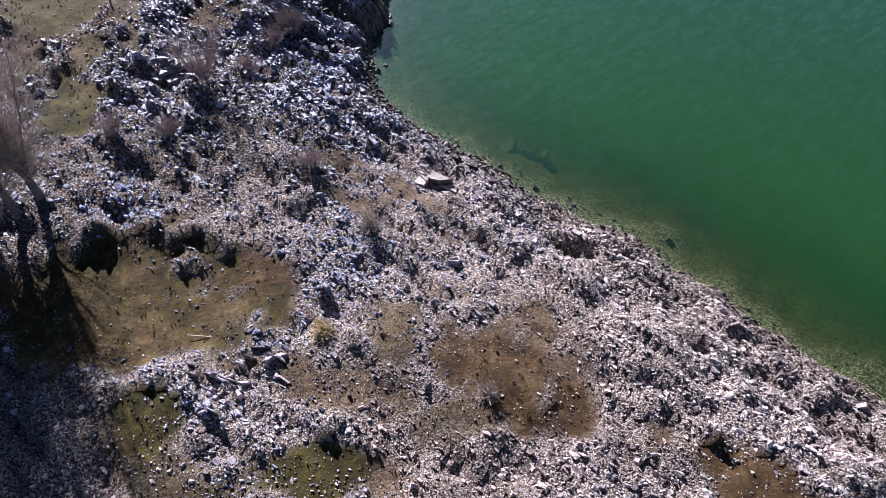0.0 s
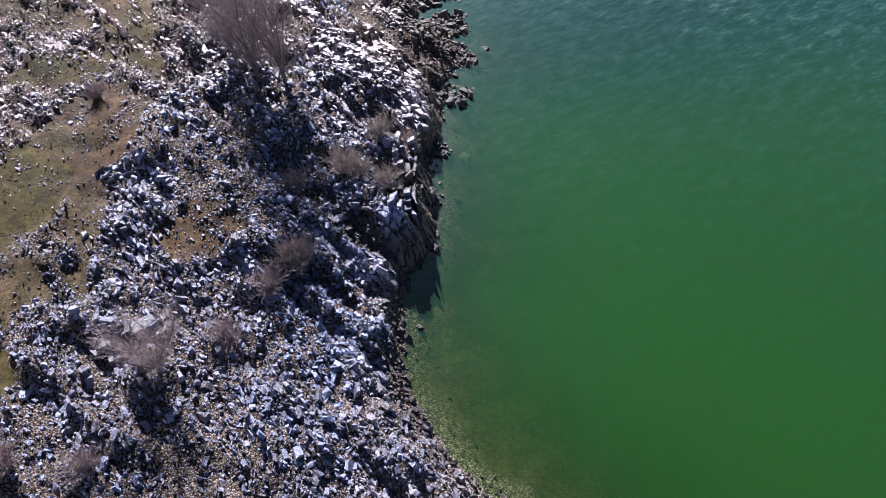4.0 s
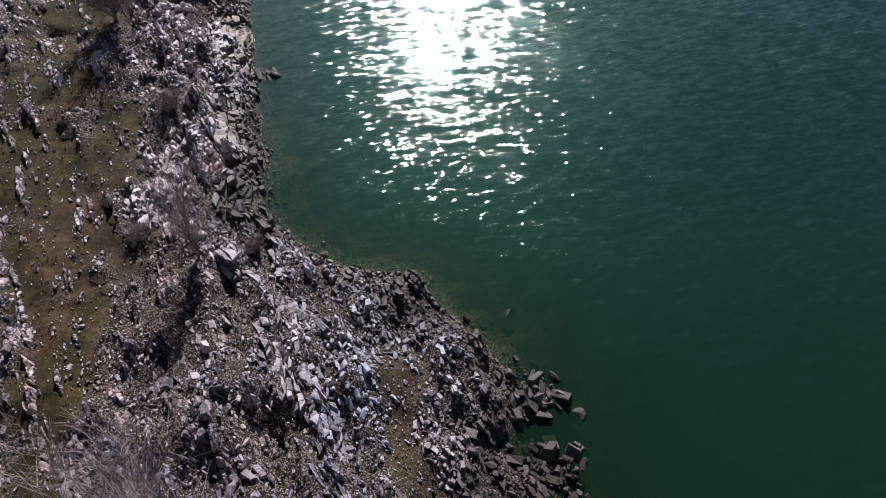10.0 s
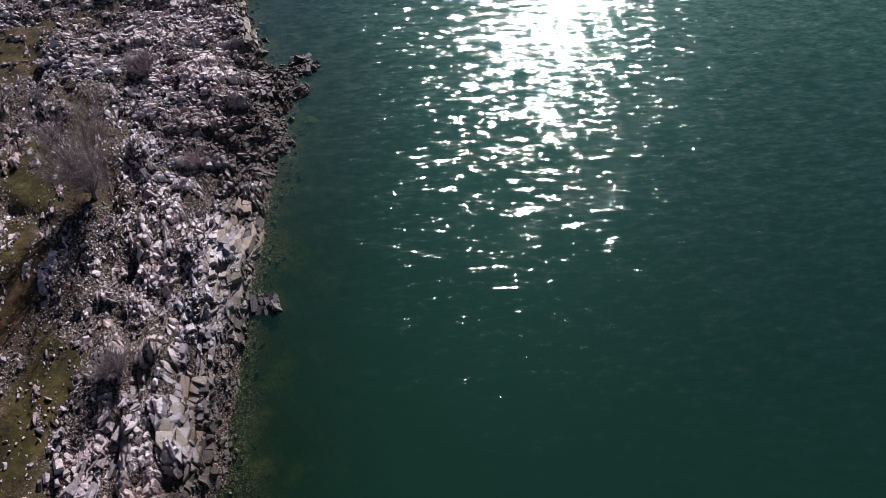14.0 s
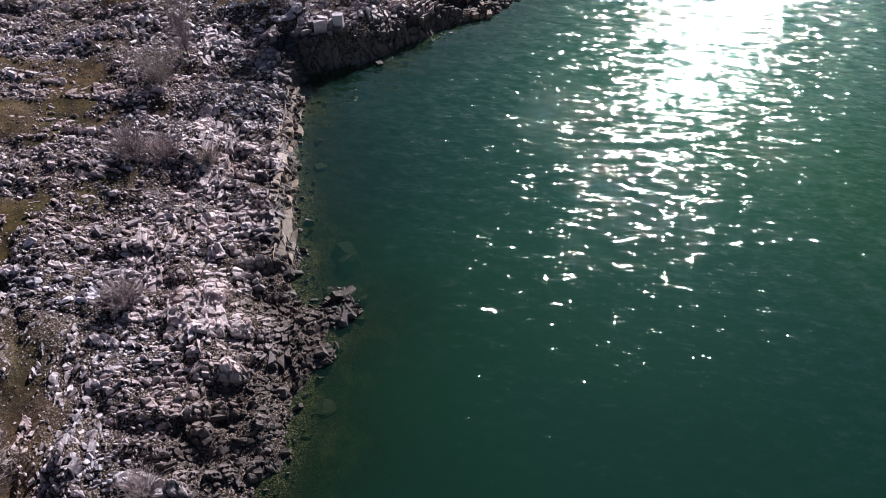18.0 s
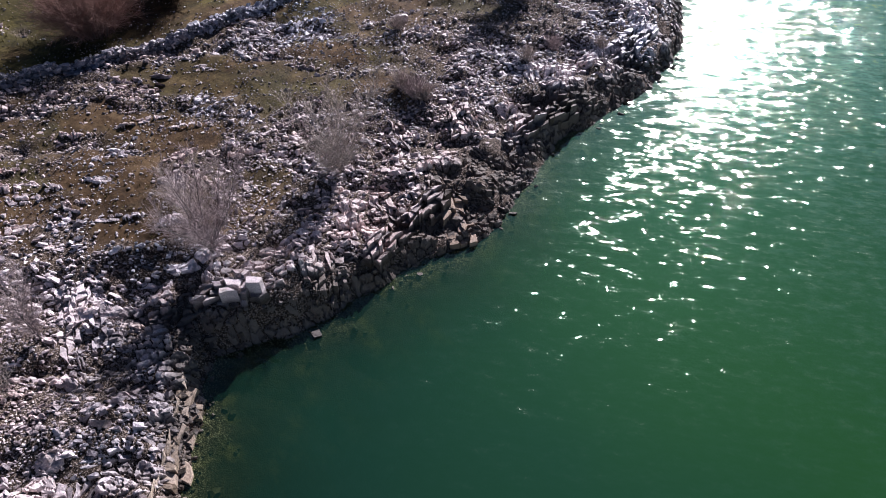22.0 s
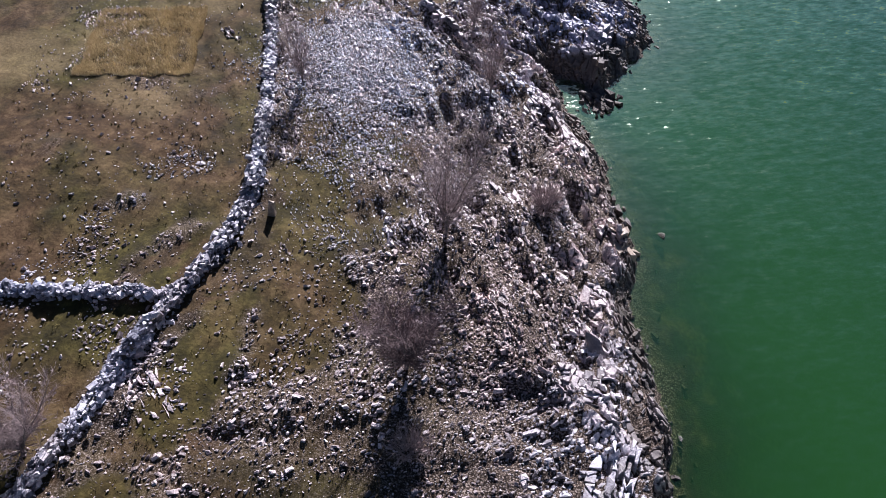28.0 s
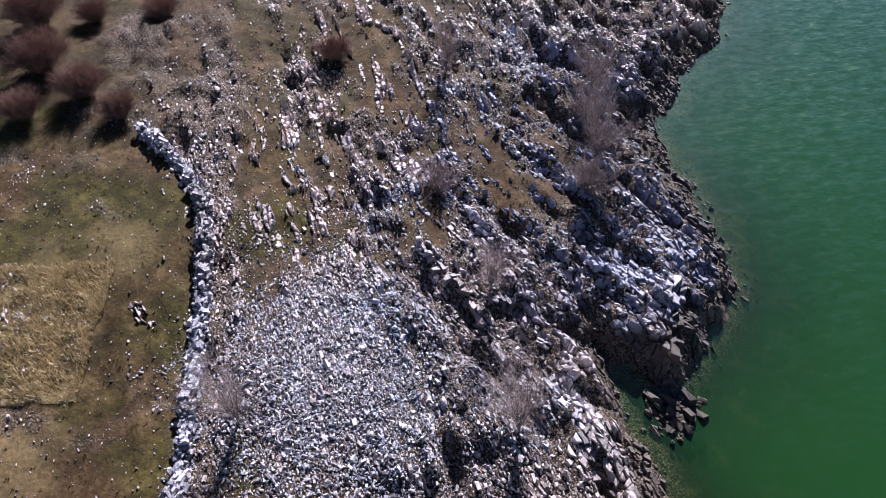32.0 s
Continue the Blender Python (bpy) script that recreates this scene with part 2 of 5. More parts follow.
def patch_masks(x, y):
    """Grass cover 0..1 and its dryness 0..1."""
    grass, dry = np.zeros(x.shape), np.full(x.shape, 0.5)
    edge = 0.55 * fbm(x / 1.3, y / 1.3, 5, 61) + 0.25 * fbm(x / 3.5, y / 3.5, 2, 67)
    for cx, cy, ra, rb, turn, dryness in PATCHES_SOUTH + PATCHES_MIDDLE + PATCHES_NORTH:
        c, s = math.cos(radians(turn)), math.sin(radians(turn))
        u, v = ((x - cx) * c + (y - cy) * s) / ra, (-(x - cx) * s + (y - cy) * c) / rb
        m = ease(-0.12, 0.18, 1 - np.sqrt(u * u + v * v) + edge)
        dry = np.where(m > grass, dryness, dry)
        grass = np.maximum(grass, m)
    # the meadow behind the wall
    wall_x = np.interp(y, WALL_LINE[:, 1], WALL_LINE[:, 0])
    behind = ease(0.3, 1.0, wall_x - x) * ease(90, 94, y) * ease(158, 155, y)
    su, sv = strata_axes(x, y)
    streak = fbm(su / 7, sv / 2.2, 4, 71)
    meadow = behind * ease(-0.42, -0.2, fbm(x / 4.0, y / 4.0, 4, 75) + 0.1)
    dry = np.where(meadow > grass, 0.45 + 0.9 * fbm(x / 6, y / 6, 3, 79), dry)
    grass = np.maximum(grass, meadow)
    # loose turf between the ribs of rock further inland
    d = to_line(x, y, SHORE)[0]
    turf = ease(9.5, 15, d + 3.0 * fbm(x / 6, y / 6, 2, 83)) * ease(0.0, 0.2, streak) * ease(44, 54, y)
    dry = np.where(turf > grass, 0.35 + 0.6 * value_noise(x / 5, y / 5, 87), dry)
    grass = np.maximum(grass, turf * 0.9)
    # thin stony soil with dry grass
    thin = np.zeros(x.shape)
    for cx, cy, ra, rb, turn in THIN:
        c, s = math.cos(radians(turn)), math.sin(radians(turn))
        u, v = ((x - cx) * c + (y - cy) * s) / ra, (-(x - cx) * s + (y - cy) * c) / rb
        thin = np.maximum(thin, ease(0.0, 0.4, 1 - np.sqrt(u * u + v * v)))
    thin *= ease(-0.12, 0.22, 0.8 * fbm(x / 1.7, y / 1.7, 4, 111) + 0.5 * streak) * ease(2.0, 4.0, d)
    dry = np.where(thin > grass, 0.25 + 0.75 * value_noise(x / 3.3, y / 3.3, 115), dry)
    grass = np.maximum(grass, thin * 0.85)
    inland = ease(24, 36, to_line(x, y, LAND)[0] + 4 * fbm(x / 9, y / 9, 3, 123)) * ease(-0.55, -0.1, fbm(x / 5, y / 5, 4, 125))
    dry = np.where(inland > grass, 0.3 + 0.6 * value_noise(x / 7, y / 7, 127), dry)
    grass = np.maximum(grass, inland * 0.9)
    # the slope below the wall and the southern flat: stones strewn on bare olive soil
    slope = np.maximum(ease(6.5, 11, d + 2 * fbm(x / 5, y / 5, 3, 117)) * ease(98, 106, y) * ease(147, 139, y + 0.5 * (x + 80)), 0.4 * ease(5, 8, d) * ease(11, 7, y - 0.25 * x))
    slope *= 0.45 * ease(-0.45, 0.1, fbm(x / 1.4, y / 1.4, 4, 119))
    dry = np.where(slope > grass, 0.3 + 0.5 * value_noise(x / 4, y / 4, 121), dry)
    return np.clip(np.maximum(grass, slope), 0, 1), np.clip(dry, 0, 1)


def ground_height(x, y, d=None, grass=None):
    x, y = np.asarray(x, float), np.asarray(y, float)
    d = shore_distance(x, y) if d is None else d
    grass = patch_masks(x, y)[0] if grass is None else grass
    land = 2.7 * (1 - np.exp(-np.maximum(d, 0) / 6.2))
    for cx, cy, reach, rise in CLIFFS:
        near = np.exp(-((x - cx) ** 2 + (y - cy) ** 2) / reach ** 2)
        land += near * rise * ease(0.0, 0.7, d) * np.exp(-np.maximum(d, 0) / 4)
    u, v = strata_axes(x, y)
    ribs = np.abs(fbm(u / 5.5, v / 0.9, 4, 11))
    steps = value_noise(u / 1.7, v / 0.45, 13)
    rocky = (1 - 0.8 * grass) * ease(0, 1.5, d) * (1 - 0.85 * np.exp(-(((x + y * 0.3 + 40.9) / 4.8) ** 2 + ((y - 148.2) / 5.6) ** 2) ** 2))
    across = np.where(strata_turn(x, y) > 0, 0.45, 1.0)
    land += rocky * (across * (1.25 * (0.3 - ribs) + 0.4 * (steps - 0.5)) + 0.35 * fbm(x / 0.8, y / 0.8, 3, 15) + 0.62 * fbm(x / 2.6, y / 2.6, 2, 16)) + 0.35 * fbm(x / 11, y / 11, 2, 19) * ease(2, 9, d)
    # the sunken flat at the south and the heap of scree
    c, s = math.cos(radians(-8)), math.sin(radians(-8))
    pu, pv = ((x + 13.2) * c + (y - 12.4) * s) / 6.1, (-(x + 13.2) * s + (y - 12.4) * c) / 3.8
    land -= 0.45 * ease(-0.15, 0.4, 1 - np.sqrt(pu * pu + pv * pv) + 0.06 * fbm(x / 1.5, y / 1.5, 2, 23))
    land += 0.7 * np.exp(-(((x + y * 0.3 + 40.9) / 4.2) ** 2 + ((y - 148.2) / 5.2) ** 2) ** 1.5)
    beach = ease(38, 30, y)
    bed = -np.minimum((0.22 - 0.06 * beach) * -np.minimum(d, 0) + 0.03 * np.minimum(d, 0) ** 2, 7.0) + 0.22 * fbm(x / 1.3, y / 1.3, 3, 27) * ease(0, -1.5, d)
    return np.where(d > 0, land, bed)


# ---- materials ----
def shader(name):
    m = bpy.data.materials.new(name)
    m.use_nodes = True
    t = m.node_tree
    return m, t, t.nodes["Principled BSDF"], t.nodes["Material Output"]


def node(t, kind, **inputs):
    n = t.nodes.new(kind)
    for key, value in inputs.items():
        n.inputs[key.replace("_", " ")].default_value = value
    return n


def ramp(t, source, *stops):
    n = t.nodes.new("ShaderNodeValToRGB")
    e = n.color_ramp.elements
    while len(e) < len(stops):
        e.new(0.5)
    for k, (at, colour) in enumerate(stops):
        e[k].position, e[k].color = at, (*colour, 1)
    t.links.new(source, n.inputs["Fac"])
    return n.outputs["Color"]


def blend(t, factor, a, b, mode="MIX"):
    n = t.nodes.new("ShaderNodeMix")
    n.data_type, n.blend_type = "RGBA", mode
    for socket, value in ((n.inputs["Factor"], factor), (n.inputs["A"], a), (n.inputs["B"], b)):
        if isinstance(value, bpy.types.NodeSocket):
            t.links.new(value, socket)
        elif isinstance(value, (int, float)):
            socket.default_value = value
        else:
            socket.default_value = (*value, 1)
    return n.outputs["Result"]


def sums(t, op, a, b, clamp=False):
    n = t.nodes.new("ShaderNodeMath")
    n.operation, n.use_clamp = op, clamp
    for k, value in enumerate((a, b)):
        if isinstance(value, bpy.types.NodeSocket):
            t.links.new(value, n.inputs[k])
        else:
            n.inputs[k].default_value = value
    return n.outputs[0]


def noise_at(t, where, scale, detail=4.0, rough=0.55):
    n = node(t, "ShaderNodeTexNoise", Scale=scale, Detail=detail, Roughness=rough)
    t.links.new(where, n.inputs["Vector"])
    return n.outputs["Fac"]


def bumped(t, bsdf, height, strength, distance):
    b = node(t, "ShaderNodeBump", Strength=strength, Distance=distance)
    t.links.new(height, b.inputs["Height"])
    t.links.new(b.outputs["Normal"], bsdf.inputs["Normal"])


def place(t):
    g = t.nodes.new("ShaderNodeNewGeometry")
    return g.outputs["Position"], g


# water-stained, algae-blackened rock comes up higher round these places, with ledge shade painted in
STAINED_SHADED = [(-58.6, 99.4, 0.5), (-57.6, 102.6, 0.5), (-5.6, 37.6, 0.5), (-4.6, 53.8, 0.3), (-57.2, 113.8, 0.5), (-58.4, 123.0, 0.5), (-71.6, 158.2, 0.5), (-22.4, 63.4, 0.5)]
# darker blue-grey schist round these places, with bluish shade painted into the colour
BLUE_SHADED_ROCK = [(-9.5, 19.5, 2.0), (-15.5, 26.0, 2.0), (-12.0, 37.0, 2.0), (-80.0, 170.0, 2.0)]


def rock_material(name, dark, mid, pale, warm, per_object=False, damp=0.85):
    """Weathered schist: grey-lilac with pale lichen, rusty seams and a wet dark foot at the waterline, cove and ledge
    shade painted in.
    """
    m, t, p, _ = shader(name)
    where, g = place(t)
    if per_object == "tone":
        pick = t.nodes.new("ShaderNodeAttribute")
        pick.attribute_name = "tone"
        pick = pick.outputs["Fac"]
    elif per_object:
        pick = t.nodes.new("ShaderNodeObjectInfo").outputs["Random"]
    else:
        pick = g.outputs["Random Per Island"]
    grain = noise_at(t, where, 3.5, 6, 0.65)
    tone = sums(t, "ADD", sums(t, "MULTIPLY", pick, 0.55), sums(t, "MULTIPLY", grain, 0.5))
    colour = ramp(t, tone, (0.30, dark), (0.5, mid), (0.72, pale))
    rust = ramp(t, noise_at(t, where, 0.55, 5, 0.6), (0.52, (0, 0, 0)), (0.68, (1, 1, 1)))
    colour = blend(t, sums(t, "MULTIPLY", rust, 0.45), colour, warm)
    stain = ramp(t, noise_at(t, where, 0.13, 3, 0.5), (0.42, (0, 0, 0)), (0.62, (1, 1, 1)))
    colour = blend(t, 0.8, colour, ramp(t, noise_at(t, where, 0.075, 3, 0.55), (0.36, (0.86, 0.92, 1.0)), (0.5, (1.0, 0.90, 0.86))), "MULTIPLY")
    reach = None
    for centre in BLUE_SHADED_ROCK:
        span = t.nodes.new("ShaderNodeVectorMath")
        span.operation = "DISTANCE"
        t.links.new(where, span.inputs[0])
        span.inputs[1].default_value = centre
        reach = span.outputs["Value"] if reach is None else sums(t, "MINIMUM", reach, span.outputs["Value"])
    reach = sums(t, "ADD", sums(t, "MULTIPLY", reach, 0.035), sums(t, "MULTIPLY", sums(t, "SUBTRACT", noise_at(t, where, 0.3, 4, 0.6), 0.5), 0.9))
    # the blue multiply carries shade as well as the darker stone
    colour = blend(t, 1.0, colour, ramp(t, reach, (0.28, (0.37, 0.47, 0.70)), (0.62, (1, 1, 1))), "MULTIPLY")
    colour = blend(t, sums(t, "MULTIPLY", stain, 0.65), colour, blend(t, 1.0, colour, (0.62, 0.51, 0.46), "MULTIPLY"))
    speck = ramp(t, noise_at(t, where, 13, 5, 0.7), (0.36, (0.40, 0.385, 0.40)), (0.54, (1, 1, 1)))
    colour = blend(t, 0.6, colour, speck, "MULTIPLY")
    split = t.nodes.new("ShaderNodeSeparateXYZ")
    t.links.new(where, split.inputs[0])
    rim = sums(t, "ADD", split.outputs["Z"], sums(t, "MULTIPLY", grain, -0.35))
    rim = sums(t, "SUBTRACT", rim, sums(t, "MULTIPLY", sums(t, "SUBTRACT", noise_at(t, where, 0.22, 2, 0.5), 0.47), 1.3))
    # lifts the dark foot at coves and ledges: wet stain plus painted shade
    stain_shade = None
    for centre in STAINED_SHADED:
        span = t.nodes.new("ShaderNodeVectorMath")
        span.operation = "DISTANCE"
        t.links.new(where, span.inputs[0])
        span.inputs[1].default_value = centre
        stain_shade = span.outputs["Value"] if stain_shade is None else sums(t, "MINIMUM", stain_shade, span.outputs["Value"])
    stain_shade = sums(t, "MAXIMUM", sums(t, "SUBTRACT", 1.0, sums(t, "MULTIPLY", stain_shade, 0.24)), 0.0)
    rim = sums(t, "SUBTRACT", rim, sums(t, "MULTIPLY", stain_shade, 1.9))
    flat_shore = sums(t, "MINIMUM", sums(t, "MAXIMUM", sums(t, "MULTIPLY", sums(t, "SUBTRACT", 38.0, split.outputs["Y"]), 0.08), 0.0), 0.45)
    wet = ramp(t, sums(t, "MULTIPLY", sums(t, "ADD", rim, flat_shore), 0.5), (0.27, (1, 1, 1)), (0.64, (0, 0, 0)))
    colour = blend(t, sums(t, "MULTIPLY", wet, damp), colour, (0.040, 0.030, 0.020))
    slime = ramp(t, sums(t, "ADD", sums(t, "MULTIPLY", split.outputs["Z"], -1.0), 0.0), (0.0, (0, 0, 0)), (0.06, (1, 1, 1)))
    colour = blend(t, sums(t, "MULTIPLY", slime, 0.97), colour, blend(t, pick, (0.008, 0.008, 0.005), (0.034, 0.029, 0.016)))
    t.links.new(colour, p.inputs["Base Color"])
    t.links.new(sums(t, "ADD", sums(t, "ADD", 0.17, sums(t, "MULTIPLY", grain, 0.42)), sums(t, "MULTIPLY", wet, 0.2)), p.inputs["Roughness"])
    t.links.new(sums(t, "SUBTRACT", 1.0, sums(t, "MULTIPLY", wet, 0.65)), p.inputs["Specular IOR Level"])
    bumped(t, p, noise_at(t, where, 8, 7, 0.75), 0.9, 0.085)
    return m


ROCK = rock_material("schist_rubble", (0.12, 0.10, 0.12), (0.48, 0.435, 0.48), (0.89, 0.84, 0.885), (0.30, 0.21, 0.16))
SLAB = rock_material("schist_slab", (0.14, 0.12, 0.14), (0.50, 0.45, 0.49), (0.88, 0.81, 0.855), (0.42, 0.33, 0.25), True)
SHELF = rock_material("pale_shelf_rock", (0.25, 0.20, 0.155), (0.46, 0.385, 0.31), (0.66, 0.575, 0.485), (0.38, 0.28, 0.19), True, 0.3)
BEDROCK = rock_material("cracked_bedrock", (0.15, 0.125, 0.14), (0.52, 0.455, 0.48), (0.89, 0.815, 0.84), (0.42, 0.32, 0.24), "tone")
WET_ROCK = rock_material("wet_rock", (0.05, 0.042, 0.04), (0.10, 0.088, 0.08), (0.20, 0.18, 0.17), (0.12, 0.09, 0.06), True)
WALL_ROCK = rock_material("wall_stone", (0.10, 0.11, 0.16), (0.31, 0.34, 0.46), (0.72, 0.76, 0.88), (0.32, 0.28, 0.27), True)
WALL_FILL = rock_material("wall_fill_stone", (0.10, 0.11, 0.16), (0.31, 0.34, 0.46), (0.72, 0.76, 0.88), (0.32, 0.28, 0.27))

GROUND, gt, gp, _ = shader("stony_ground")
gwhere, _g = place(gt)
g_attr = gt.nodes.new("ShaderNodeAttribute")
g_attr.attribute_name = "cover"
g_split = gt.nodes.new("ShaderNodeSeparateColor")
gt.links.new(g_attr.outputs["Color"], g_split.inputs[0])
fine = noise_at(gt, gwhere, 5.0, 7, 0.7)
broad = noise_at(gt, gwhere, 0.35, 4, 0.6)
mottle = noise_at(gt, gwhere, 1.3, 5, 0.65)
turf_tone = sums(gt, "ADD", sums(gt, "MULTIPLY", fine, 0.3), sums(gt, "ADD", sums(gt, "MULTIPLY", mottle, 0.4), sums(gt, "MULTIPLY", broad, 0.3)))
cells = node(gt, "ShaderNodeTexVoronoi", Scale=17.0, Randomness=1.0)
gt.links.new(gwhere, cells.inputs["Vector"])
cell_tone = gt.nodes.new("ShaderNodeSeparateColor")
gt.links.new(cells.outputs["Color"], cell_tone.inputs[0])
pebble = sums(gt, "SUBTRACT", sums(gt, "ADD", sums(gt, "MULTIPLY", cell_tone.outputs["Red"], 0.55), sums(gt, "MULTIPLY", fine, 0.55)), sums(gt, "MULTIPLY", cells.outputs["Distance"], 0.5))
gravel = ramp(gt, pebble, (0.13, (0.020, 0.014, 0.012)), (0.38, (0.102, 0.074, 0.058)), (0.64, (0.36, 0.295, 0.27)))
green = ramp(gt, turf_tone, (0.38, (0.012, 0.0095, 0.0025)), (0.5, (0.041, 0.033, 0.0075)), (0.63, (0.108, 0.088, 0.024)))
brown = ramp(gt, turf_tone, (0.38, (0.015, 0.008, 0.004)), (0.5, (0.054, 0.030, 0.013)), (0.63, (0.140, 0.090, 0.047)))
turf_colour = blend(gt, ramp(gt, sums(gt, "ADD", g_split.outputs["Green"], sums(gt, "MULTIPLY", sums(gt, "SUBTRACT", broad, 0.5), 0.9)), (0.3, (0, 0, 0)), (0.75, (1, 1, 1))), green, brown)
pale_gravel = ramp(gt, pebble, (0.10, (0.045, 0.034, 0.030)), (0.34, (0.21, 0.165, 0.150)), (0.60, (0.56, 0.49, 0.48)))
g_axes = gt.nodes.new("ShaderNodeSeparateXYZ")
gt.links.new(gwhere, g_axes.inputs[0])
gravel = blend(gt, ramp(gt, sums(gt, "MULTIPLY", sums(gt, "SUBTRACT", g_axes.outputs["Y"], sums(gt, "MULTIPLY", g_axes.outputs["X"], 1.2)), 0.01), (0.22, (1, 1, 1)), (0.36, (0, 0, 0))), gravel, pale_gravel)
ground_colour = blend(gt, g_split.outputs["Red"], gravel, turf_colour)
s_attr = gt.nodes.new("ShaderNodeAttribute")
s_attr.attribute_name = "straw"
ground_colour = blend(gt, sums(gt, "MULTIPLY", s_attr.outputs["Fac"], 0.55), ground_colour, ramp(gt, fine, (0.3, (0.10, 0.07, 0.032)), (0.7, (0.25, 0.185, 0.095))))
b_attr = gt.nodes.new("ShaderNodeAttribute")
b_attr.attribute_name = "beach"
silt_patch = sums(gt, "ADD", sums(gt, "MULTIPLY", b_attr.outputs["Fac"], 0.8), ramp(gt, noise_at(gt, gwhere, 0.6, 4, 0.6), (0.50, (0, 0, 0)), (0.66, (0.75, 0.75, 0.75))), True)
bed_colour = blend(gt, silt_patch, ramp(gt, fine, (0.35, (0.006, 0.007, 0.005)), (0.7, (0.028, 0.026, 0.016))), ramp(gt, fine, (0.35, (0.042, 0.036, 0.016)), (0.7, (0.135, 0.112, 0.050))))
ground_colour = blend(gt, g_split.outputs["Blue"], ground_colour, bed_colour)
gt.links.new(ground_colour, gp.inputs["Base Color"])
gp.inputs["Roughness"].default_value = 0.9
gp.inputs["Specular IOR Level"].default_value = 0.2
bumped(gt, gp, sums(gt, "ADD", fine, sums(gt, "MULTIPLY", sums(gt, "MULTIPLY", pebble, sums(gt, "SUBTRACT", 1.0, g_split.outputs["Red"])), 1.2)), 0.7, 0.08)

WATER, wt, wp, w_out = shader("lake_water")
wt.nodes.remove(wp)
wwhere, _g = place(wt)
w_attr = wt.nodes.new("ShaderNodeAttribute")
w_attr.attribute_name = "depth"
murk = sums(wt, "SUBTRACT", 1.0, sums(wt, "POWER", 2.718, sums(wt, "MULTIPLY", w_attr.outputs["Fac"], -0.8)))
silt = ramp(wt, noise_at(wt, wwhere, 0.045, 3, 0.5), (0.38, (0.0055, 0.029, 0.0165)), (0.62, (0.0080, 0.036, 0.0130)))
d_attr = wt.nodes.new("ShaderNodeAttribute")
d_attr.attribute_name = "basin"
s2_attr = wt.nodes.new("ShaderNodeAttribute")
s2_attr.attribute_name = "south"
silt = blend(wt, s2_attr.outputs["Fac"], silt, (0.0110, 0.050, 0.0070))
silt = blend(wt, d_attr.outputs["Fac"], silt, (0.0045, 0.0215, 0.0140))
body = node(wt, "ShaderNodeBsdfDiffuse")
wt.links.new(silt, body.inputs["Color"])
clear = node(wt, "ShaderNodeBsdfTransparent", Color=(0.80, 0.90, 0.66, 1))
under = wt.nodes.new("ShaderNodeMixShader")
wt.links.new(murk, under.inputs[0])
wt.links.new(clear.outputs[0], under.inputs[1])
wt.links.new(body.outputs[0], under.inputs[2])
stretch = wt.nodes.new("ShaderNodeMapping")
stretch.vector_type = "TEXTURE"
stretch.inputs["Rotation"].default_value = (0, 0, radians(40))
stretch.inputs["Scale"].default_value = (2.5, 1, 1)
wt.links.new(wwhere, stretch.inputs["Vector"])


def slope_layer(scale, detail, strength, source):
    """Random wave slopes of one size."""
    n = node(wt, "ShaderNodeTexNoise", Scale=scale, Detail=detail, Roughness=0.5)
    wt.links.new(source, n.inputs["Vector"])
    v = wt.nodes.new("ShaderNodeVectorMath")
    v.operation = "MULTIPLY_ADD"
    wt.links.new(n.outputs["Color"], v.inputs[0])
    v.inputs[1].default_value = (strength, strength * 1.2, 0)
    v.inputs[2].default_value = (-strength / 2, -strength * 1.2 / 2, 0.33)
    return v.outputs[0]


def together(a, b):
    v = wt.nodes.new("ShaderNodeVectorMath")
    v.operation = "ADD"
    wt.links.new(a, v.inputs[0])
    wt.links.new(b, v.inputs[1])
    return v.outputs[0]


ruffle_attr = wt.nodes.new("ShaderNodeAttribute")
ruffle_attr.attribute_name = "ruffle"
wind = node(wt, "ShaderNodeCombineXYZ", Z=1.0)
wt.links.new(ruffle_attr.outputs["Fac"], wind.inputs["X"])
wt.links.new(ruffle_attr.outputs["Fac"], wind.inputs["Y"])
lean = wt.nodes.new("ShaderNodeVectorMath")
lean.operation = "MULTIPLY"
wt.links.new(together(together(slope_layer(2.2, 1, 0.54, stretch.outputs[0]), slope_layer(5.5, 1, 0.43, stretch.outputs[0])), slope_layer(10.5, 1, 0.26, wwhere)), lean.inputs[0])
wt.links.new(wind.outputs[0], lean.inputs[1])
wave = wt.nodes.new("ShaderNodeVectorMath")
wave.operation = "NORMALIZE"
wt.links.new(lean.outputs[0], wave.inputs[0])
gloss = node(wt, "ShaderNodeBsdfGlossy", Roughness=0.05, Color=(0.86, 1.0, 0.82, 1))
wt.links.new(wave.outputs[0], gloss.inputs["Normal"])
facing = node(wt, "ShaderNodeLayerWeight", Blend=0.5)
mirror = sums(wt, "ADD", 0.02, sums(wt, "MULTIPLY", sums(wt, "POWER", facing.outputs["Facing"], 2.0), 1.15))
surface = wt.nodes.new("ShaderNodeMixShader")
wt.links.new(mirror, surface.inputs[0])
wt.links.new(under.outputs[0], surface.inputs[1])
wt.links.new(gloss.outputs[0], surface.inputs[2])
sheen = node(wt, "ShaderNodeBsdfGlossy", Roughness=0.52, Color=(0.42, 1.0, 0.76, 1))
veil = wt.nodes.new("ShaderNodeMixShader")
veil.inputs[0].default_value = 0.0055
wt.links.new(surface.outputs[0], veil.inputs[1])
wt.links.new(sheen.outputs[0], veil.inputs[2])
wt.links.new(veil.outputs[0], w_out.inputs["Surface"])


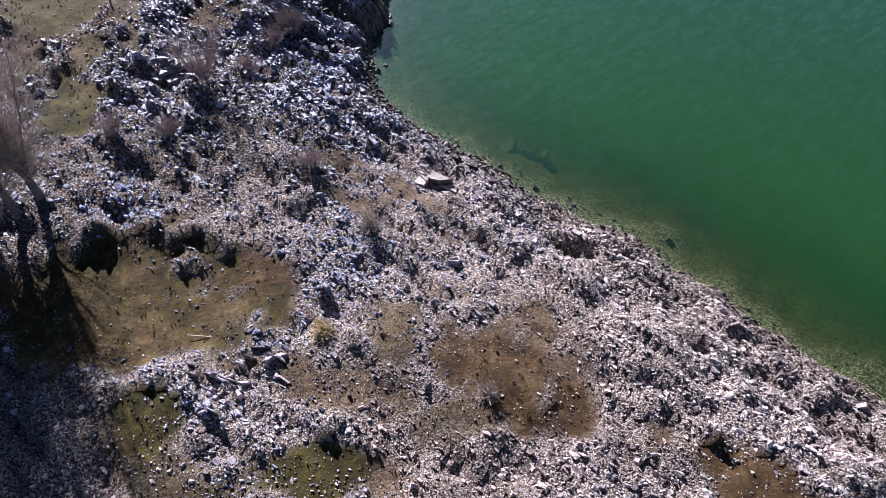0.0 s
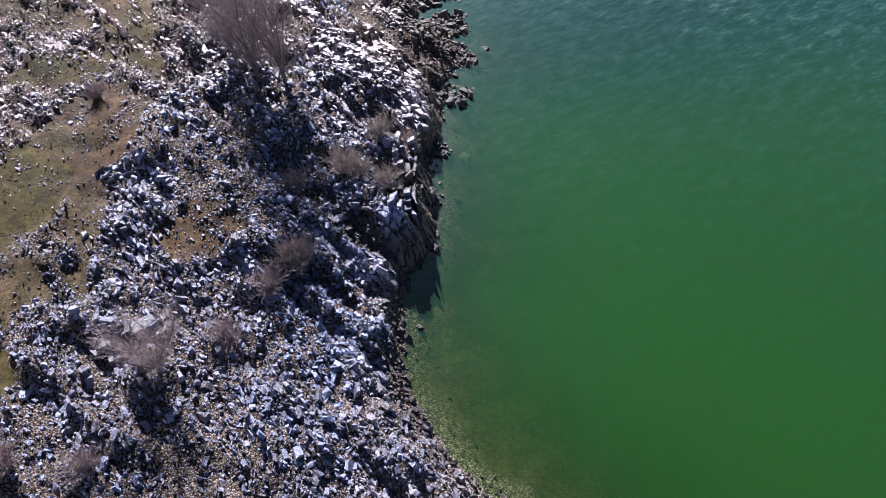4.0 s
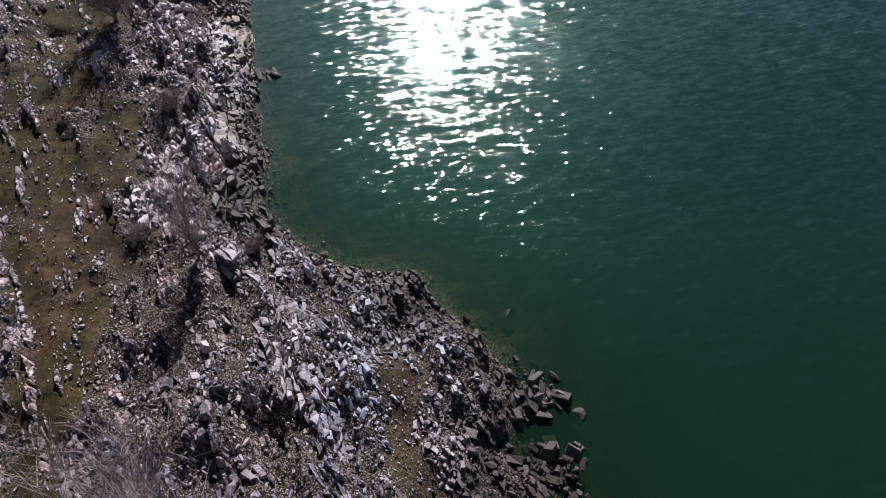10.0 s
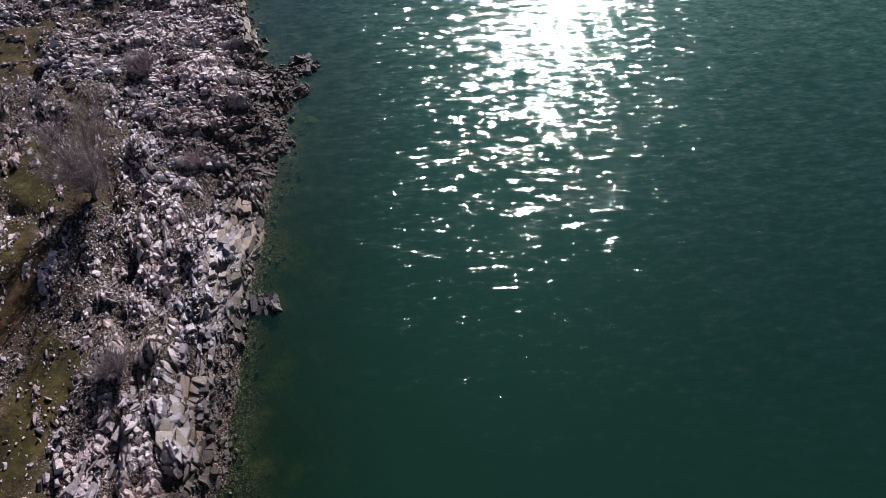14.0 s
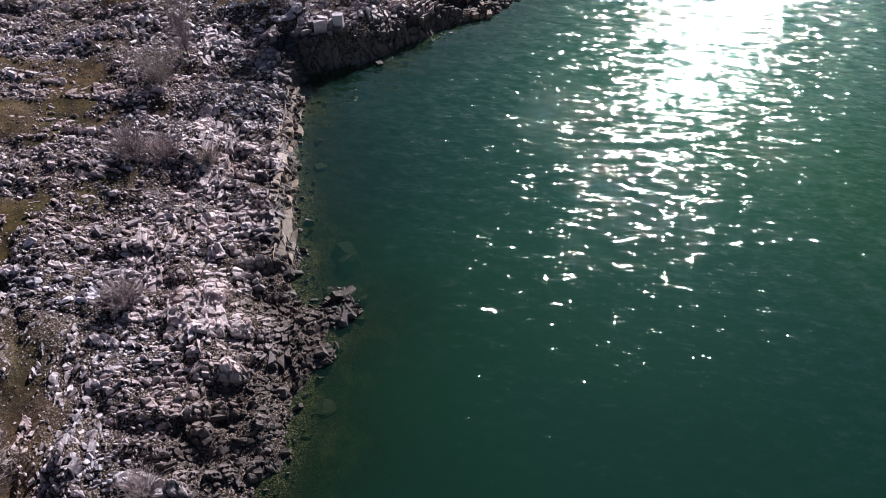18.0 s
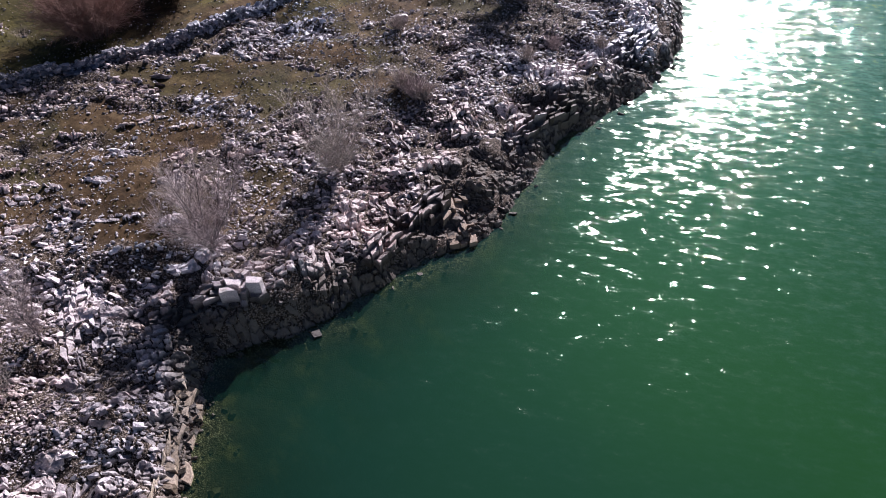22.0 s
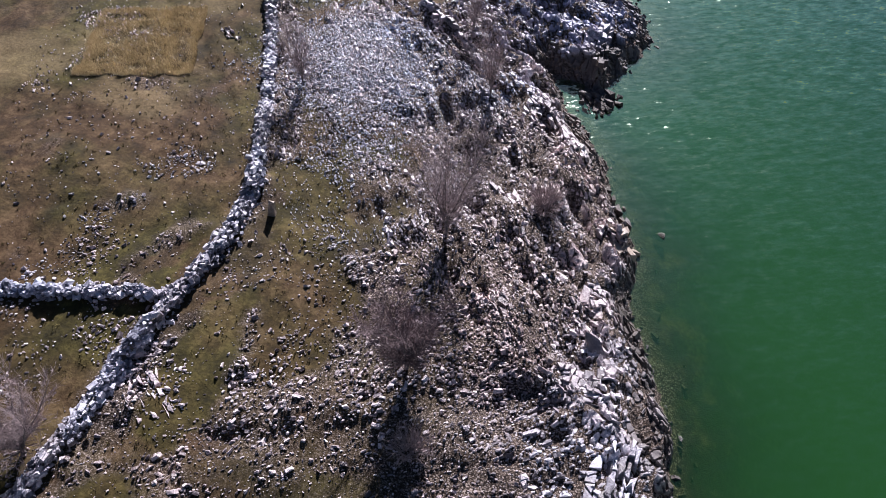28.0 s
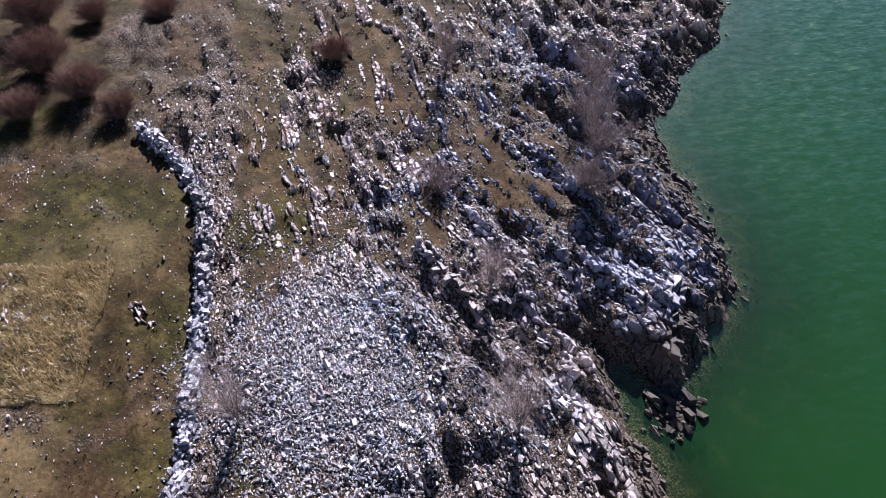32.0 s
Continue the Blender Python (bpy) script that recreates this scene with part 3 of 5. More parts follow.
def plain(name, low, high, scale, rough=0.85, bump=0.02):
    m, t, p, _ = shader(name)
    where, _unused = place(t)
    f = noise_at(t, where, scale, 5, 0.65)
    t.links.new(ramp(t, f, (0.3, low), (0.7, high)), p.inputs["Base Color"])
    p.inputs["Roughness"].default_value = rough
    p.inputs["Specular IOR Level"].default_value = 0.2
    bumped(t, p, f, 0.5, bump)
    return m


BARK = plain("grey_bark", (0.10, 0.085, 0.08), (0.24, 0.21, 0.20), 8)
TWIG = plain("bare_twigs", (0.24, 0.185, 0.185), (0.42, 0.34, 0.34), 1.5)
TWIG_DARK = plain("dark_twigs", (0.10, 0.07, 0.075), (0.24, 0.18, 0.185), 1.5)
TWIG_PALE = plain("pale_twigs", (0.28, 0.23, 0.21), (0.47, 0.40, 0.365), 1.5)
TWIG_RED = plain("reddish_twigs", (0.15, 0.085, 0.07), (0.33, 0.205, 0.175), 1.5)
DRY_GRASS = plain("dry_grass", (0.46, 0.37, 0.22), (0.70, 0.59, 0.40), 2.0)
TUSSOCK = plain("tussock_grass", (0.07, 0.055, 0.02), (0.17, 0.14, 0.05), 1.2)
PALE_WOOD = plain("bleached_wood", (0.42, 0.36, 0.28), (0.62, 0.56, 0.47), 6)


# ---- mesh helpers ----
def raw_mesh(name, verts, tris, material):
    verts, tris = np.asarray(verts, np.float32), np.asarray(tris, np.int32)
    me = bpy.data.meshes.new(name)
    me.vertices.add(len(verts))
    me.vertices.foreach_set("co", verts.ravel())
    me.loops.add(tris.size)
    me.loops.foreach_set("vertex_index", tris.ravel())
    me.polygons.add(len(tris))
    me.polygons.foreach_set("loop_start", np.arange(len(tris), dtype=np.int32) * tris.shape[1])
    me.polygons.foreach_set("use_smooth", np.zeros(len(tris), bool))
    me.update(calc_edges=True)
    me.materials.append(material)
    return me


def part(name, me, parent, label=""):
    ob = new(name, me)
    ob.parent = parent
    return tagged(ob, label) if label else ob


def grid_axis(low, high, step, far):
    core = np.arange(low, high + step / 2, step)
    out, at, s = [], 0.0, step
    while at < far:
        s *= 1.35
        at += s
        out.append(at)
    out = np.array(out)
    return np.concatenate([low - out[::-1], core, high + out])


def sheet(name, ax, ay, material, height):
    gx, gy = np.meshgrid(ax, ay)
    x, y = gx.ravel(), gy.ravel()
    z, layers = height(x, y)
    n, m = len(ax), len(ay)
    i = (np.arange(m - 1)[:, None] * n + np.arange(n - 1)[None, :]).ravel()
    me = raw_mesh(name, np.column_stack([x, y, z]), np.column_stack([i, i + 1, i + n + 1, i + n]), material)
    me.polygons.foreach_set("use_smooth", np.ones(len(i), bool))
    for key, values in layers.items():
        if values.ndim == 2:
            a = me.color_attributes.new(key, "FLOAT_COLOR", "POINT")
            a.data.foreach_set("color", np.column_stack([values, np.ones(len(values))]).astype(np.float32).ravel())
        else:
            a = me.attributes.new(key, "FLOAT", "POINT")
            a.data.foreach_set("value", values.astype(np.float32))
    return new(name, me)


def ground_layers(x, y):
    d = shore_distance(x, y)
    grass, dry = patch_masks(x, y)
    z = ground_height(x, y, d, grass)
    algae = ease(0.15, -0.4, z)
    straw = np.zeros(x.shape)
    for cx, cy, ra, rb, turn in STRAW:
        c, s = math.cos(radians(turn)), math.sin(radians(turn))
        u, v = ((x - cx) * c + (y - cy) * s) / ra, (-(x - cx) * s + (y - cy) * c) / rb
        straw = np.maximum(straw, ease(-0.25, 0.3, 1 - np.sqrt(u * u + v * v) + 0.5 * fbm(x / 2.5, y / 2.5, 4, 101)))
    return z, {"cover": np.column_stack([grass, dry, algae]), "straw": straw * grass, "beach": ease(36, 28, y)}


def water_layers(x, y):
    d = shore_distance(x, y)
    depth = np.where(d < 0, -np.minimum(0, ground_height(x, y, d, np.zeros(x.shape))), 0)
    basin = np.maximum(np.maximum(np.exp(-(((x + 17) / 24) ** 2 + ((y - 85) / 20) ** 2) ** 1.5), 0.65 * np.exp(-(((x - 2) / 13) ** 2 + ((y - 60) / 13) ** 2) ** 1.5)), 0.9 * np.exp(-((x + 48) / 9) ** 2 - ((y - 97) / 8) ** 2))
    return np.zeros(x.shape), {"depth": depth, "basin": basin * ease(0, 3, -d), "south": np.maximum(ease(66, 44, y), 0.8 * ease(104, 118, y)), "ruffle": (0.55 + 0.45 * ease(56, 75, y + 0.5 * x + 8)) * (0.6 + 0.4 * ease(0.5, 7, -d))}


GX, GY = grid_axis(-122, 26, 0.33, 3500), grid_axis(-8, 202, 0.33, 3500)
ground = tagged(sheet("ground", GX, GY, GROUND, ground_layers),
                "stony lakeside ground with rock, olive turf and brown earth", "ground", kind="structure")
water = tagged(sheet("water", grid_axis(-90, 34, 0.6, 3500), grid_axis(-12, 204, 0.6, 3500), WATER, water_layers),
               "calm green lake water with fine ripples", "water", kind="structure")

GZ = np.empty(len(GX) * len(GY) * 3, np.float32)
ground.data.vertices.foreach_get("co", GZ)
GZ = GZ.reshape(len(GY), len(GX), 3)[:, :, 2].astype(float)


def height_at(x, y):
    """Height of the ground sheet, by its own grid."""
    x, y = np.asarray(x, float), np.asarray(y, float)
    i = np.clip(np.searchsorted(GX, x) - 1, 0, len(GX) - 2)
    j = np.clip(np.searchsorted(GY, y) - 1, 0, len(GY) - 2)
    u, v = (x - GX[i]) / (GX[i + 1] - GX[i]), (y - GY[j]) / (GY[j + 1] - GY[j])
    return (GZ[j, i] * (1 - u) + GZ[j, i + 1] * u) * (1 - v) + (GZ[j + 1, i] * (1 - u) + GZ[j + 1, i + 1] * u) * v


# ---- stones ----
ICO_V = np.array([(0, 0, 1)] + [(0.894 * math.cos(a), 0.894 * math.sin(a), 0.447) for a in np.arange(5) * 1.2566] +
                 [(0.894 * math.cos(a), 0.894 * math.sin(a), -0.447) for a in np.arange(5) * 1.2566 + 0.6283] + [(0, 0, -1)])
ICO_F = np.array([(0, 1 + k, 1 + (k + 1) % 5) for k in range(5)] + [(1 + k, 6 + k, 1 + (k + 1) % 5) for k in range(5)] +
                 [(1 + (k + 1) % 5, 6 + k, 6 + (k + 1) % 5) for k in range(5)] + [(11, 6 + (k + 1) % 5, 6 + k) for k in range(5)])


def finer(v, f):
    """One round of splitting each face in four."""
    v, made, out = [tuple(p) for p in v], {}, []

    def mid(a, b):
        key = (min(a, b), max(a, b))
        if key not in made:
            made[key] = len(v)
            q = np.array(v[a]) + np.array(v[b])
            v.append(tuple(q / np.linalg.norm(q)))
        return made[key]
    for a, b, c in f:
        ab, bc, ca = mid(a, b), mid(b, c), mid(c, a)
        out += [(a, ab, ca), (b, bc, ab), (c, ca, bc), (ab, bc, ca)]
    return np.array(v), np.array(out)


FINE_V, FINE_F = finer(ICO_V, ICO_F)


def stone_shapes(base, count, seed):
    """Angular stones: a ball cut by random planes."""
    r = np.random.default_rng(seed)
    shapes = []
    for _ in range(count):
        v = base * r.uniform(0.9, 1.15, (len(base), 1))
        for _cut in range(7):
            n = r.normal(size=3)
            n /= np.linalg.norm(n)
            over = np.maximum(v @ n - r.uniform(0.45, 0.8), 0)
            v = v - over[:, None] * n
        shapes.append(v)
    return np.array(shapes)


BOX_V = np.array([(a, b, c) for c in (-1, 1) for b in (-1, 1) for a in (-1, 1)], float)
BOX_F = np.array([(0, 2, 1), (1, 2, 3), (4, 5, 6), (5, 7, 6), (0, 1, 4), (1, 5, 4), (2, 6, 3), (3, 6, 7), (0, 4, 2), (2, 4, 6), (1, 3, 5), (3, 7, 5)])


def block_shapes(count, seed):
    """Split blocks: skewed boxes with uneven corners."""
    r = np.random.default_rng(seed)
    shapes = []
    for _ in range(count):
        v = BOX_V * 0.78 + r.uniform(-0.26, 0.26, (8, 3))
        v[4:, :2] *= r.uniform(0.6, 1.0)
        shapes.append(v)
    return np.array(shapes)


def turns(yaw, tilt_a, tilt_b):
    cz, sz, cx, sx, cy, sy = np.cos(yaw), np.sin(yaw), np.cos(tilt_a), np.sin(tilt_a), np.cos(tilt_b), np.sin(tilt_b)
    o, i = np.zeros_like(yaw), np.ones_like(yaw)
    rz = np.array([[cz, -sz, o], [sz, cz, o], [o, o, i]]).transpose(2, 0, 1)
    rx = np.array([[i, o, o], [o, cx, -sx], [o, sx, cx]]).transpose(2, 0, 1)
    ry = np.array([[cy, o, sy], [o, i, o], [-sy, o, cy]]).transpose(2, 0, 1)
    return rz @ rx @ ry


def stone_heap(name, xyz, size, shapes, faces, material, label, r, flat=0.62, yaw=None, spread=0.6):
    n = len(xyz)
    yaw = strata_turn(xyz[:, 0], xyz[:, 1]) + r.normal(0, spread, n) * np.where(xyz[:, 1] > 148, 0.5, 1.0) if yaw is None else yaw
    dims = np.column_stack([size * r.uniform(0.95, 2.2, n), size * r.uniform(0.6, 1.0, n), size * flat * r.uniform(0.6, 1.35, n)])
    v = shapes[r.integers(0, len(shapes), n)] * dims[:, None, :]
    v = np.einsum("nij,nkj->nki", turns(yaw, r.normal(0, 0.35, n), r.normal(0, 0.35, n)), v) + xyz[:, None, :]
    f = faces[None] + (np.arange(n) * shapes.shape[1])[:, None, None]
    ob = new(name, raw_mesh(name, v.reshape(-1, 3), f.reshape(-1, 3), material))
    return tagged(ob, label, "stones", kind="stuff")


def jittered(cell, r):
    ax, ay = np.arange(-120, 24, cell), np.arange(-6, 200, cell)
    gx, gy = np.meshgrid(ax, ay)
    x = gx.ravel() + r.uniform(-0.5, 0.5, gx.size) * cell
    y = gy.ravel() + r.uniform(-0.5, 0.5, gx.size) * cell
    keep = (np.abs(to_line(x, y, SHORE)[0]) < 36)
    x, y = x[keep], y[keep]
    d = shore_distance(x, y)
    keep = (d > -3.0) & (d < 34)
    x, y, d = x[keep], y[keep], d[keep]
    return x, y, d, patch_masks(x, y)[0]


BLOCKS, BIG = block_shapes(60, 3), stone_shapes(np.sign(ICO_V) * np.abs(ICO_V) ** 0.6, 40, 5)


def rib_strength(x, y):
    u, v = strata_axes(x, y)
    return ease(0.02, 0.26, 0.3 - np.abs(fbm(u / 5.5, v / 0.9, 4, 11)))


# ---- bedrock: one continuous cracked sheet along the shore, with ribs that break through the turf ----
def joint_cells(u, v, long, wide, seed):
    """Jittered joint blocks: a random number, a tilt pair and the distance to the nearest joint (0..1) for each point."""
    p, q = u / long, v / wide
    ip, iq = np.floor(p).astype(np.int64), np.floor(q).astype(np.int64)
    near, second = np.full(p.shape, 9.0), np.full(p.shape, 9.0)
    pick, du, dv = np.zeros(p.shape), np.zeros(p.shape), np.zeros(p.shape)
    for a in (-1, 0, 1):
        for b in (-1, 0, 1):
            cp = ip + a + 0.1 + 0.8 * lattice(ip + a, iq + b, seed)
            cq = iq + b + 0.1 + 0.8 * lattice(ip + a, iq + b, seed + 1)
            dist = np.hypot(p - cp, q - cq)
            closer = dist < near
            second = np.where(closer, near, np.minimum(second, dist))
            near = np.where(closer, dist, near)
            pick = np.where(closer, lattice(ip + a, iq + b, seed + 2), pick)
            du, dv = np.where(closer, p - cp, du), np.where(closer, q - cq, dv)
    return pick, du, dv, second - near


def bedrock_cover(x, y, d):
    u, v = strata_axes(x, y)
    reach = np.interp(y, [30, 40, 45, 49, 58, 63, 80, 95, 112, 125, 150, 165, 195], [0, 2.6, 2.4, 0.4, 0.4, 4.0, 4.6, 4.4, 4.4, 3.4, 2.6, 4.4, 4.4])
    shore = ease(-0.35, 0.1, d) * ease(1.2, -0.6, d - reach + 2.6 * fbm(x / 4, y / 4, 3, 151)) * ease(-0.5, -0.2, fbm(u / 4, v / 1.4, 3, 153)) * ease(0.0, 0.5, reach)
    ribs = ease(0.2, 0.32, 0.12 * ease(148, 154, y) + fbm(u / 3.0, (v + 0.8 * fbm(x / 5, y / 5, 2, 143)) / 0.45, 3, 141)) * ease(44, 50, y) * np.where(y > 150, ease(30, 24, d), ease(24, 16, d)) * ease(3, 5, d)
    ribs *= np.maximum(ease(112, 104, y), ease(150, 156, y))
    return np.maximum(shore, ribs * 0.9)


STEP = 0.066
bx, by = np.meshgrid(np.arange(-112, 0, STEP), np.arange(32, 196, STEP))
rows_n, cols_n = bx.shape
bx, by = bx.ravel(), by.ravel()
coarse_x, coarse_y = np.arange(-113, 2, 0.5), np.arange(31, 198, 0.5)
mx, my = np.meshgrid(coarse_x, coarse_y)
shore_map = shore_distance(mx.ravel(), my.ravel()).reshape(mx.shape)


def shore_quick(x, y):
    """Distance inland from the half-metre map."""
    p, q = (x + 113) / 0.5, (y - 31) / 0.5
    i, j = np.clip(p.astype(int), 0, len(coarse_x) - 2), np.clip(q.astype(int), 0, len(coarse_y) - 2)
    p, q = p - i, q - j
    return (shore_map[j, i] * (1 - p) + shore_map[j, i + 1] * p) * (1 - q) + (shore_map[j + 1, i] * (1 - p) + shore_map[j + 1, i + 1] * p) * q


close = np.flatnonzero(np.abs(shore_quick(bx, by) - 12) < 13)
cover = np.zeros(bx.size)
cover[close] = bedrock_cover(bx[close], by[close], shore_quick(bx[close], by[close]))
used = np.flatnonzero(cover > 0.02)
x, y, m = bx[used], by[used], cover[used]
bend = 0.5 * fbm(x / 1.8, y / 1.8, 3, 161)
u, v = strata_axes(x, y)
u, v = u + bend, v + 0.5 * bend
big, bu, bv, bj = joint_cells(u, v, 1.5, 0.8, 171)
small, su, sv, sj = joint_cells(u, v, 0.5, 0.29, 181)
tilt = lattice((big * 60000).astype(np.int64), (small * 60000).astype(np.int64), 3) - 0.5
z = height_at(x, y) + m * (0.1 + 0.34 * (big - 0.4) + 0.16 * (small - 0.5) + 0.2 * bv * (big - 0.2) + 0.14 * tilt * sv + 0.1 * (small - 0.5) * su + 0.03 * fbm(x / 0.25, y / 0.25, 2, 191)) - 0.12 * (1 - m)
z -= m * (0.26 * ease(0.2, 0.08, sj) * (small > 0.15) + 0.42 * ease(0.16, 0.05, bj))
index = np.full(bx.size, -1, np.int64)
index[used] = np.arange(len(used))
corner = (np.arange(rows_n - 1)[:, None] * cols_n + np.arange(cols_n - 1)[None, :]).ravel()
quads = np.column_stack([index[corner], index[corner + 1], index[corner + cols_n + 1], index[corner + cols_n]])
quads = quads[(quads >= 0).all(1)]
me = raw_mesh("bedrock", np.column_stack([x, y, z]), quads, BEDROCK)
tone = me.attributes.new("tone", "FLOAT", "FACE")
tone.data.foreach_set("value", (0.35 + 0.4 * small + 0.2 * big)[quads[:, 0]].astype(np.float32))
tagged(new("bedrock", me), "cracked pale lilac-grey bedrock stepping down to the water", "bedrock", kind="structure")

# reefs of low wet rock just off the shore: x, y, reach
REEFS = [(-5.2, 55.0, 1.5), (-4.2, 51.6, 1.2), (-7.0, 58.0, 1.2), (-41.2, 88.2, 1.0), (-39.4, 86.0, 0.8), (-72.0, 156.9, 1.5), (-3.9, 47.6, 1.0), (-4.2, 43.0, 0.9), (-29.6, 73.0, 0.7)]
r = np.random.default_rng(21)
x, y, d, grass = jittered(0.148, r)
scree = np.exp(-((((x + y * 0.3 + 40.9) / 4.6) ** 2 + ((y - 148.2) / 5.4) ** 2) * (1 + 0.9 * fbm(x / 2, y / 2, 3, 137))) ** 2)
stony = fbm(x / 3.4, y / 3.4, 4, 91)
su, sv = strata_axes(x, y)
stripe = ease(0.12, 0.3, fbm(su / 3.0, (sv + 0.8 * fbm(x / 5, y / 5, 2, 143)) / 0.45, 3, 141)) * ease(38, 46, y) * ease(28, 20, d) * np.maximum(ease(112, 104, y), ease(150, 156, y))
chance = (1 - grass) * (0.62 + 0.3 * rib_strength(x, y) + 0.75 * stony + 0.15 * ease(3, 0, d) + 0.7 * ease(34, 25, y)) * ease(34, 18, d) + grass * (0.07 + 0.75 * stripe + 0.42 * ease(86, 96, y) * ease(152, 144, y) * ease(22, 17, d) * ease(-0.3, 0.3, fbm(x / 1.5, y / 1.5, 3, 145)) + 0.25 * ease(0.45, 0.9, rib_strength(x, y)) * ease(24, 8, d) + 0.6 * ease(0.24, 0.4, stony) + 0.25 * ease(15, 9, y) + 0.5 * np.exp(-((x + 9.0) ** 2 + (y - 55.5) ** 2) / 30)) + scree
bare = np.where(y > 36, ease(0.3, 0.8, bedrock_cover(x, y, d)), 0)
chance = chance * (1 - 0.8 * bare)
reef = np.zeros(x.shape)
for cx, cy, reach in REEFS:
    reef = np.maximum(reef, ease(1.15, 0.6, np.hypot(x - cx, y - cy) / reach + 0.5 * fbm(x / 0.9, y / 0.9, 3, 99)))
chance = np.where(d < 0, ease(-2.2, -0.1, d) * 0.05 + reef * 0.75, chance)
keep = r.random(len(x)) < chance
x, y, d, scree, stony, reef = x[keep], y[keep], d[keep], scree[keep], stony[keep], reef[keep]
size = np.clip(0.041 * np.exp(r.normal(0, 0.5, len(x))), 0.022, 0.12) * (1 + 0.35 * ease(8, 0, d)) * (1 - 0.1 * scree) * (0.95 + 0.4 * stony) * np.where(patch_masks(x, y)[0] > 0.6, 0.75, 1.05)
size *= np.where(d < 0, 1 + 0.9 * reef, 1) * (1 - 0.25 * ease(28, 20, y))
z = height_at(x, y) + size * 0.42
z = np.where((d < 0) & (reef > 0.2), np.maximum(z, r.uniform(-0.28, 0.1, len(x))), z)
half = r.random(len(x)) < 0.3
stone_heap("gravel_bank", np.column_stack([x, y, z])[half], size[half], stone_shapes(np.sign(ICO_V) * np.abs(ICO_V) ** 0.7, 60, 9), ICO_F, ROCK,
           "small worn grey-lilac stones covering the bank", r, 0.9, spread=0.6)
x, y, z, size = x[~half], y[~half], z[~half], size[~half]
stone_heap("rubble", np.column_stack([x, y, z]), size, BLOCKS, BOX_F, ROCK,
           "angular grey-lilac rubble stones strewn over the bank", r, 1.0, spread=0.5)
# the heap of fine pale scree below the wall
gx, gy = np.meshgrid(np.arange(-95, -76, 0.078), np.arange(139, 158, 0.078))
sx, sy = gx.ravel() + r.uniform(-0.05, 0.05, gx.size), gy.ravel() + r.uniform(-0.05, 0.05, gx.size)
heap_share = np.exp(-((((sx + sy * 0.3 + 40.4) / 5.4) ** 2 + ((sy - 148.2) / 5.8) ** 2) * (1 + 0.9 * fbm(sx / 2.5, sy / 2.5, 4, 137))) ** 1.25)
keep = r.random(len(sx)) < heap_share * 0.95
sx, sy = sx[keep], sy[keep]
size = np.clip(0.036 * np.exp(r.normal(0, 0.4, len(sx))), 0.02, 0.1)
stone_heap("scree", np.column_stack([sx, sy, height_at(sx, sy) + size * 0.4]), size, BLOCKS, BOX_F, WALL_FILL,
           "heap of fine pale blue-grey scree below the wall", r, 0.8, spread=0.8)

# crags: broken rock packed in bands along the strata
x, y, d, grass = jittered(0.29, r)
u, v = strata_axes(x, y)
swirl = 1.2 * fbm(x / 6, y / 6, 2, 131)
band = fbm(u / 4.5, (v + swirl) / 1.3, 3, 133)
craggy = ease(-0.22, 0.15, band + 0.35 * fbm(x / 7, y / 7, 2, 135) + 0.15 * ease(7, 1, d))
chance = (1 - grass) ** 1.5 * (0.05 + 0.85 * craggy) * ease(34, 22, d) + grass * (0.006 + 0.12 * ease(0.6, 1.0, craggy) * ease(24, 8, d))
chance *= 1 - 0.95 * np.exp(-(((x + y * 0.3 + 40.9) / 4.8) ** 2 + ((y - 148.2) / 5.6) ** 2) ** 2)
chance *= 1 - 0.75 * np.where(y > 36, ease(0.3, 0.8, bedrock_cover(x, y, d)), 0)
chance *= np.where(d < 0, ease(-1.4, -0.1, d) * 0.3, 1) * (1 - 0.6 * ease(26, 18, y) * ease(8, 3, d))
keep = r.random(len(x)) < chance
x, y, d, craggy, grass = x[keep], y[keep], d[keep], craggy[keep], grass[keep]
size = np.clip((0.06 + 0.036 * craggy) * np.exp(r.normal(0, 0.45, len(x))), 0.035, 0.22) * (1 - 0.5 * np.minimum(grass * 1.6, 1)) * (1 - 0.25 * ease(28, 16, y)) * (1 - 0.2 * ease(120, 130, y))
xyz = np.column_stack([x, y, height_at(x, y) + size * 0.4])
half = r.random(len(x)) < 0.6
stone_heap("broken_rock", xyz[half], size[half], BIG, ICO_F, ROCK,
           "larger broken grey-lilac rocks lying along the strata", r, 0.85, spread=0.35)
stone_heap("split_rock", xyz[~half], size[~half], BLOCKS, BOX_F, ROCK,
           "split angular blocks of pale grey schist on the bank", r, 0.85, spread=0.3)


# ---- outcrops of split bedrock: centre x, y, length, width, turn ----
OUTCROPS_SOUTH = [(-14.6, 28.5, 2.8, 1.2, 46), (-0.4, 20.5, 1.5, 0.8, -34), (-8.5, 8.2, 3.1, 1.9, -28), (-6.6, 9.6, 2.6, 1.7, -23), (-10.2, 47.9, 5.4, 1.9, -31),
                  (-6.8, 45.1, 4.3, 1.4, -50), (-18.7, 37.1, 2.1, 1.6, 43), (-17.2, 34.7, 3.5, 1.5, -38), (-17.9, 33.0, 2.3, 1.2, -42), (-13.3, 52.7, 1.9, 0.6, -30),
                  (-14.1, 53.4, 3.8, 1.2, -40), (-10.6, 49.6, 3.9, 1.4, -24), (-7.6, 48.7, 4.0, 1.8, -44), (-17.1, 55.6, 6.6, 0.9, -50)]
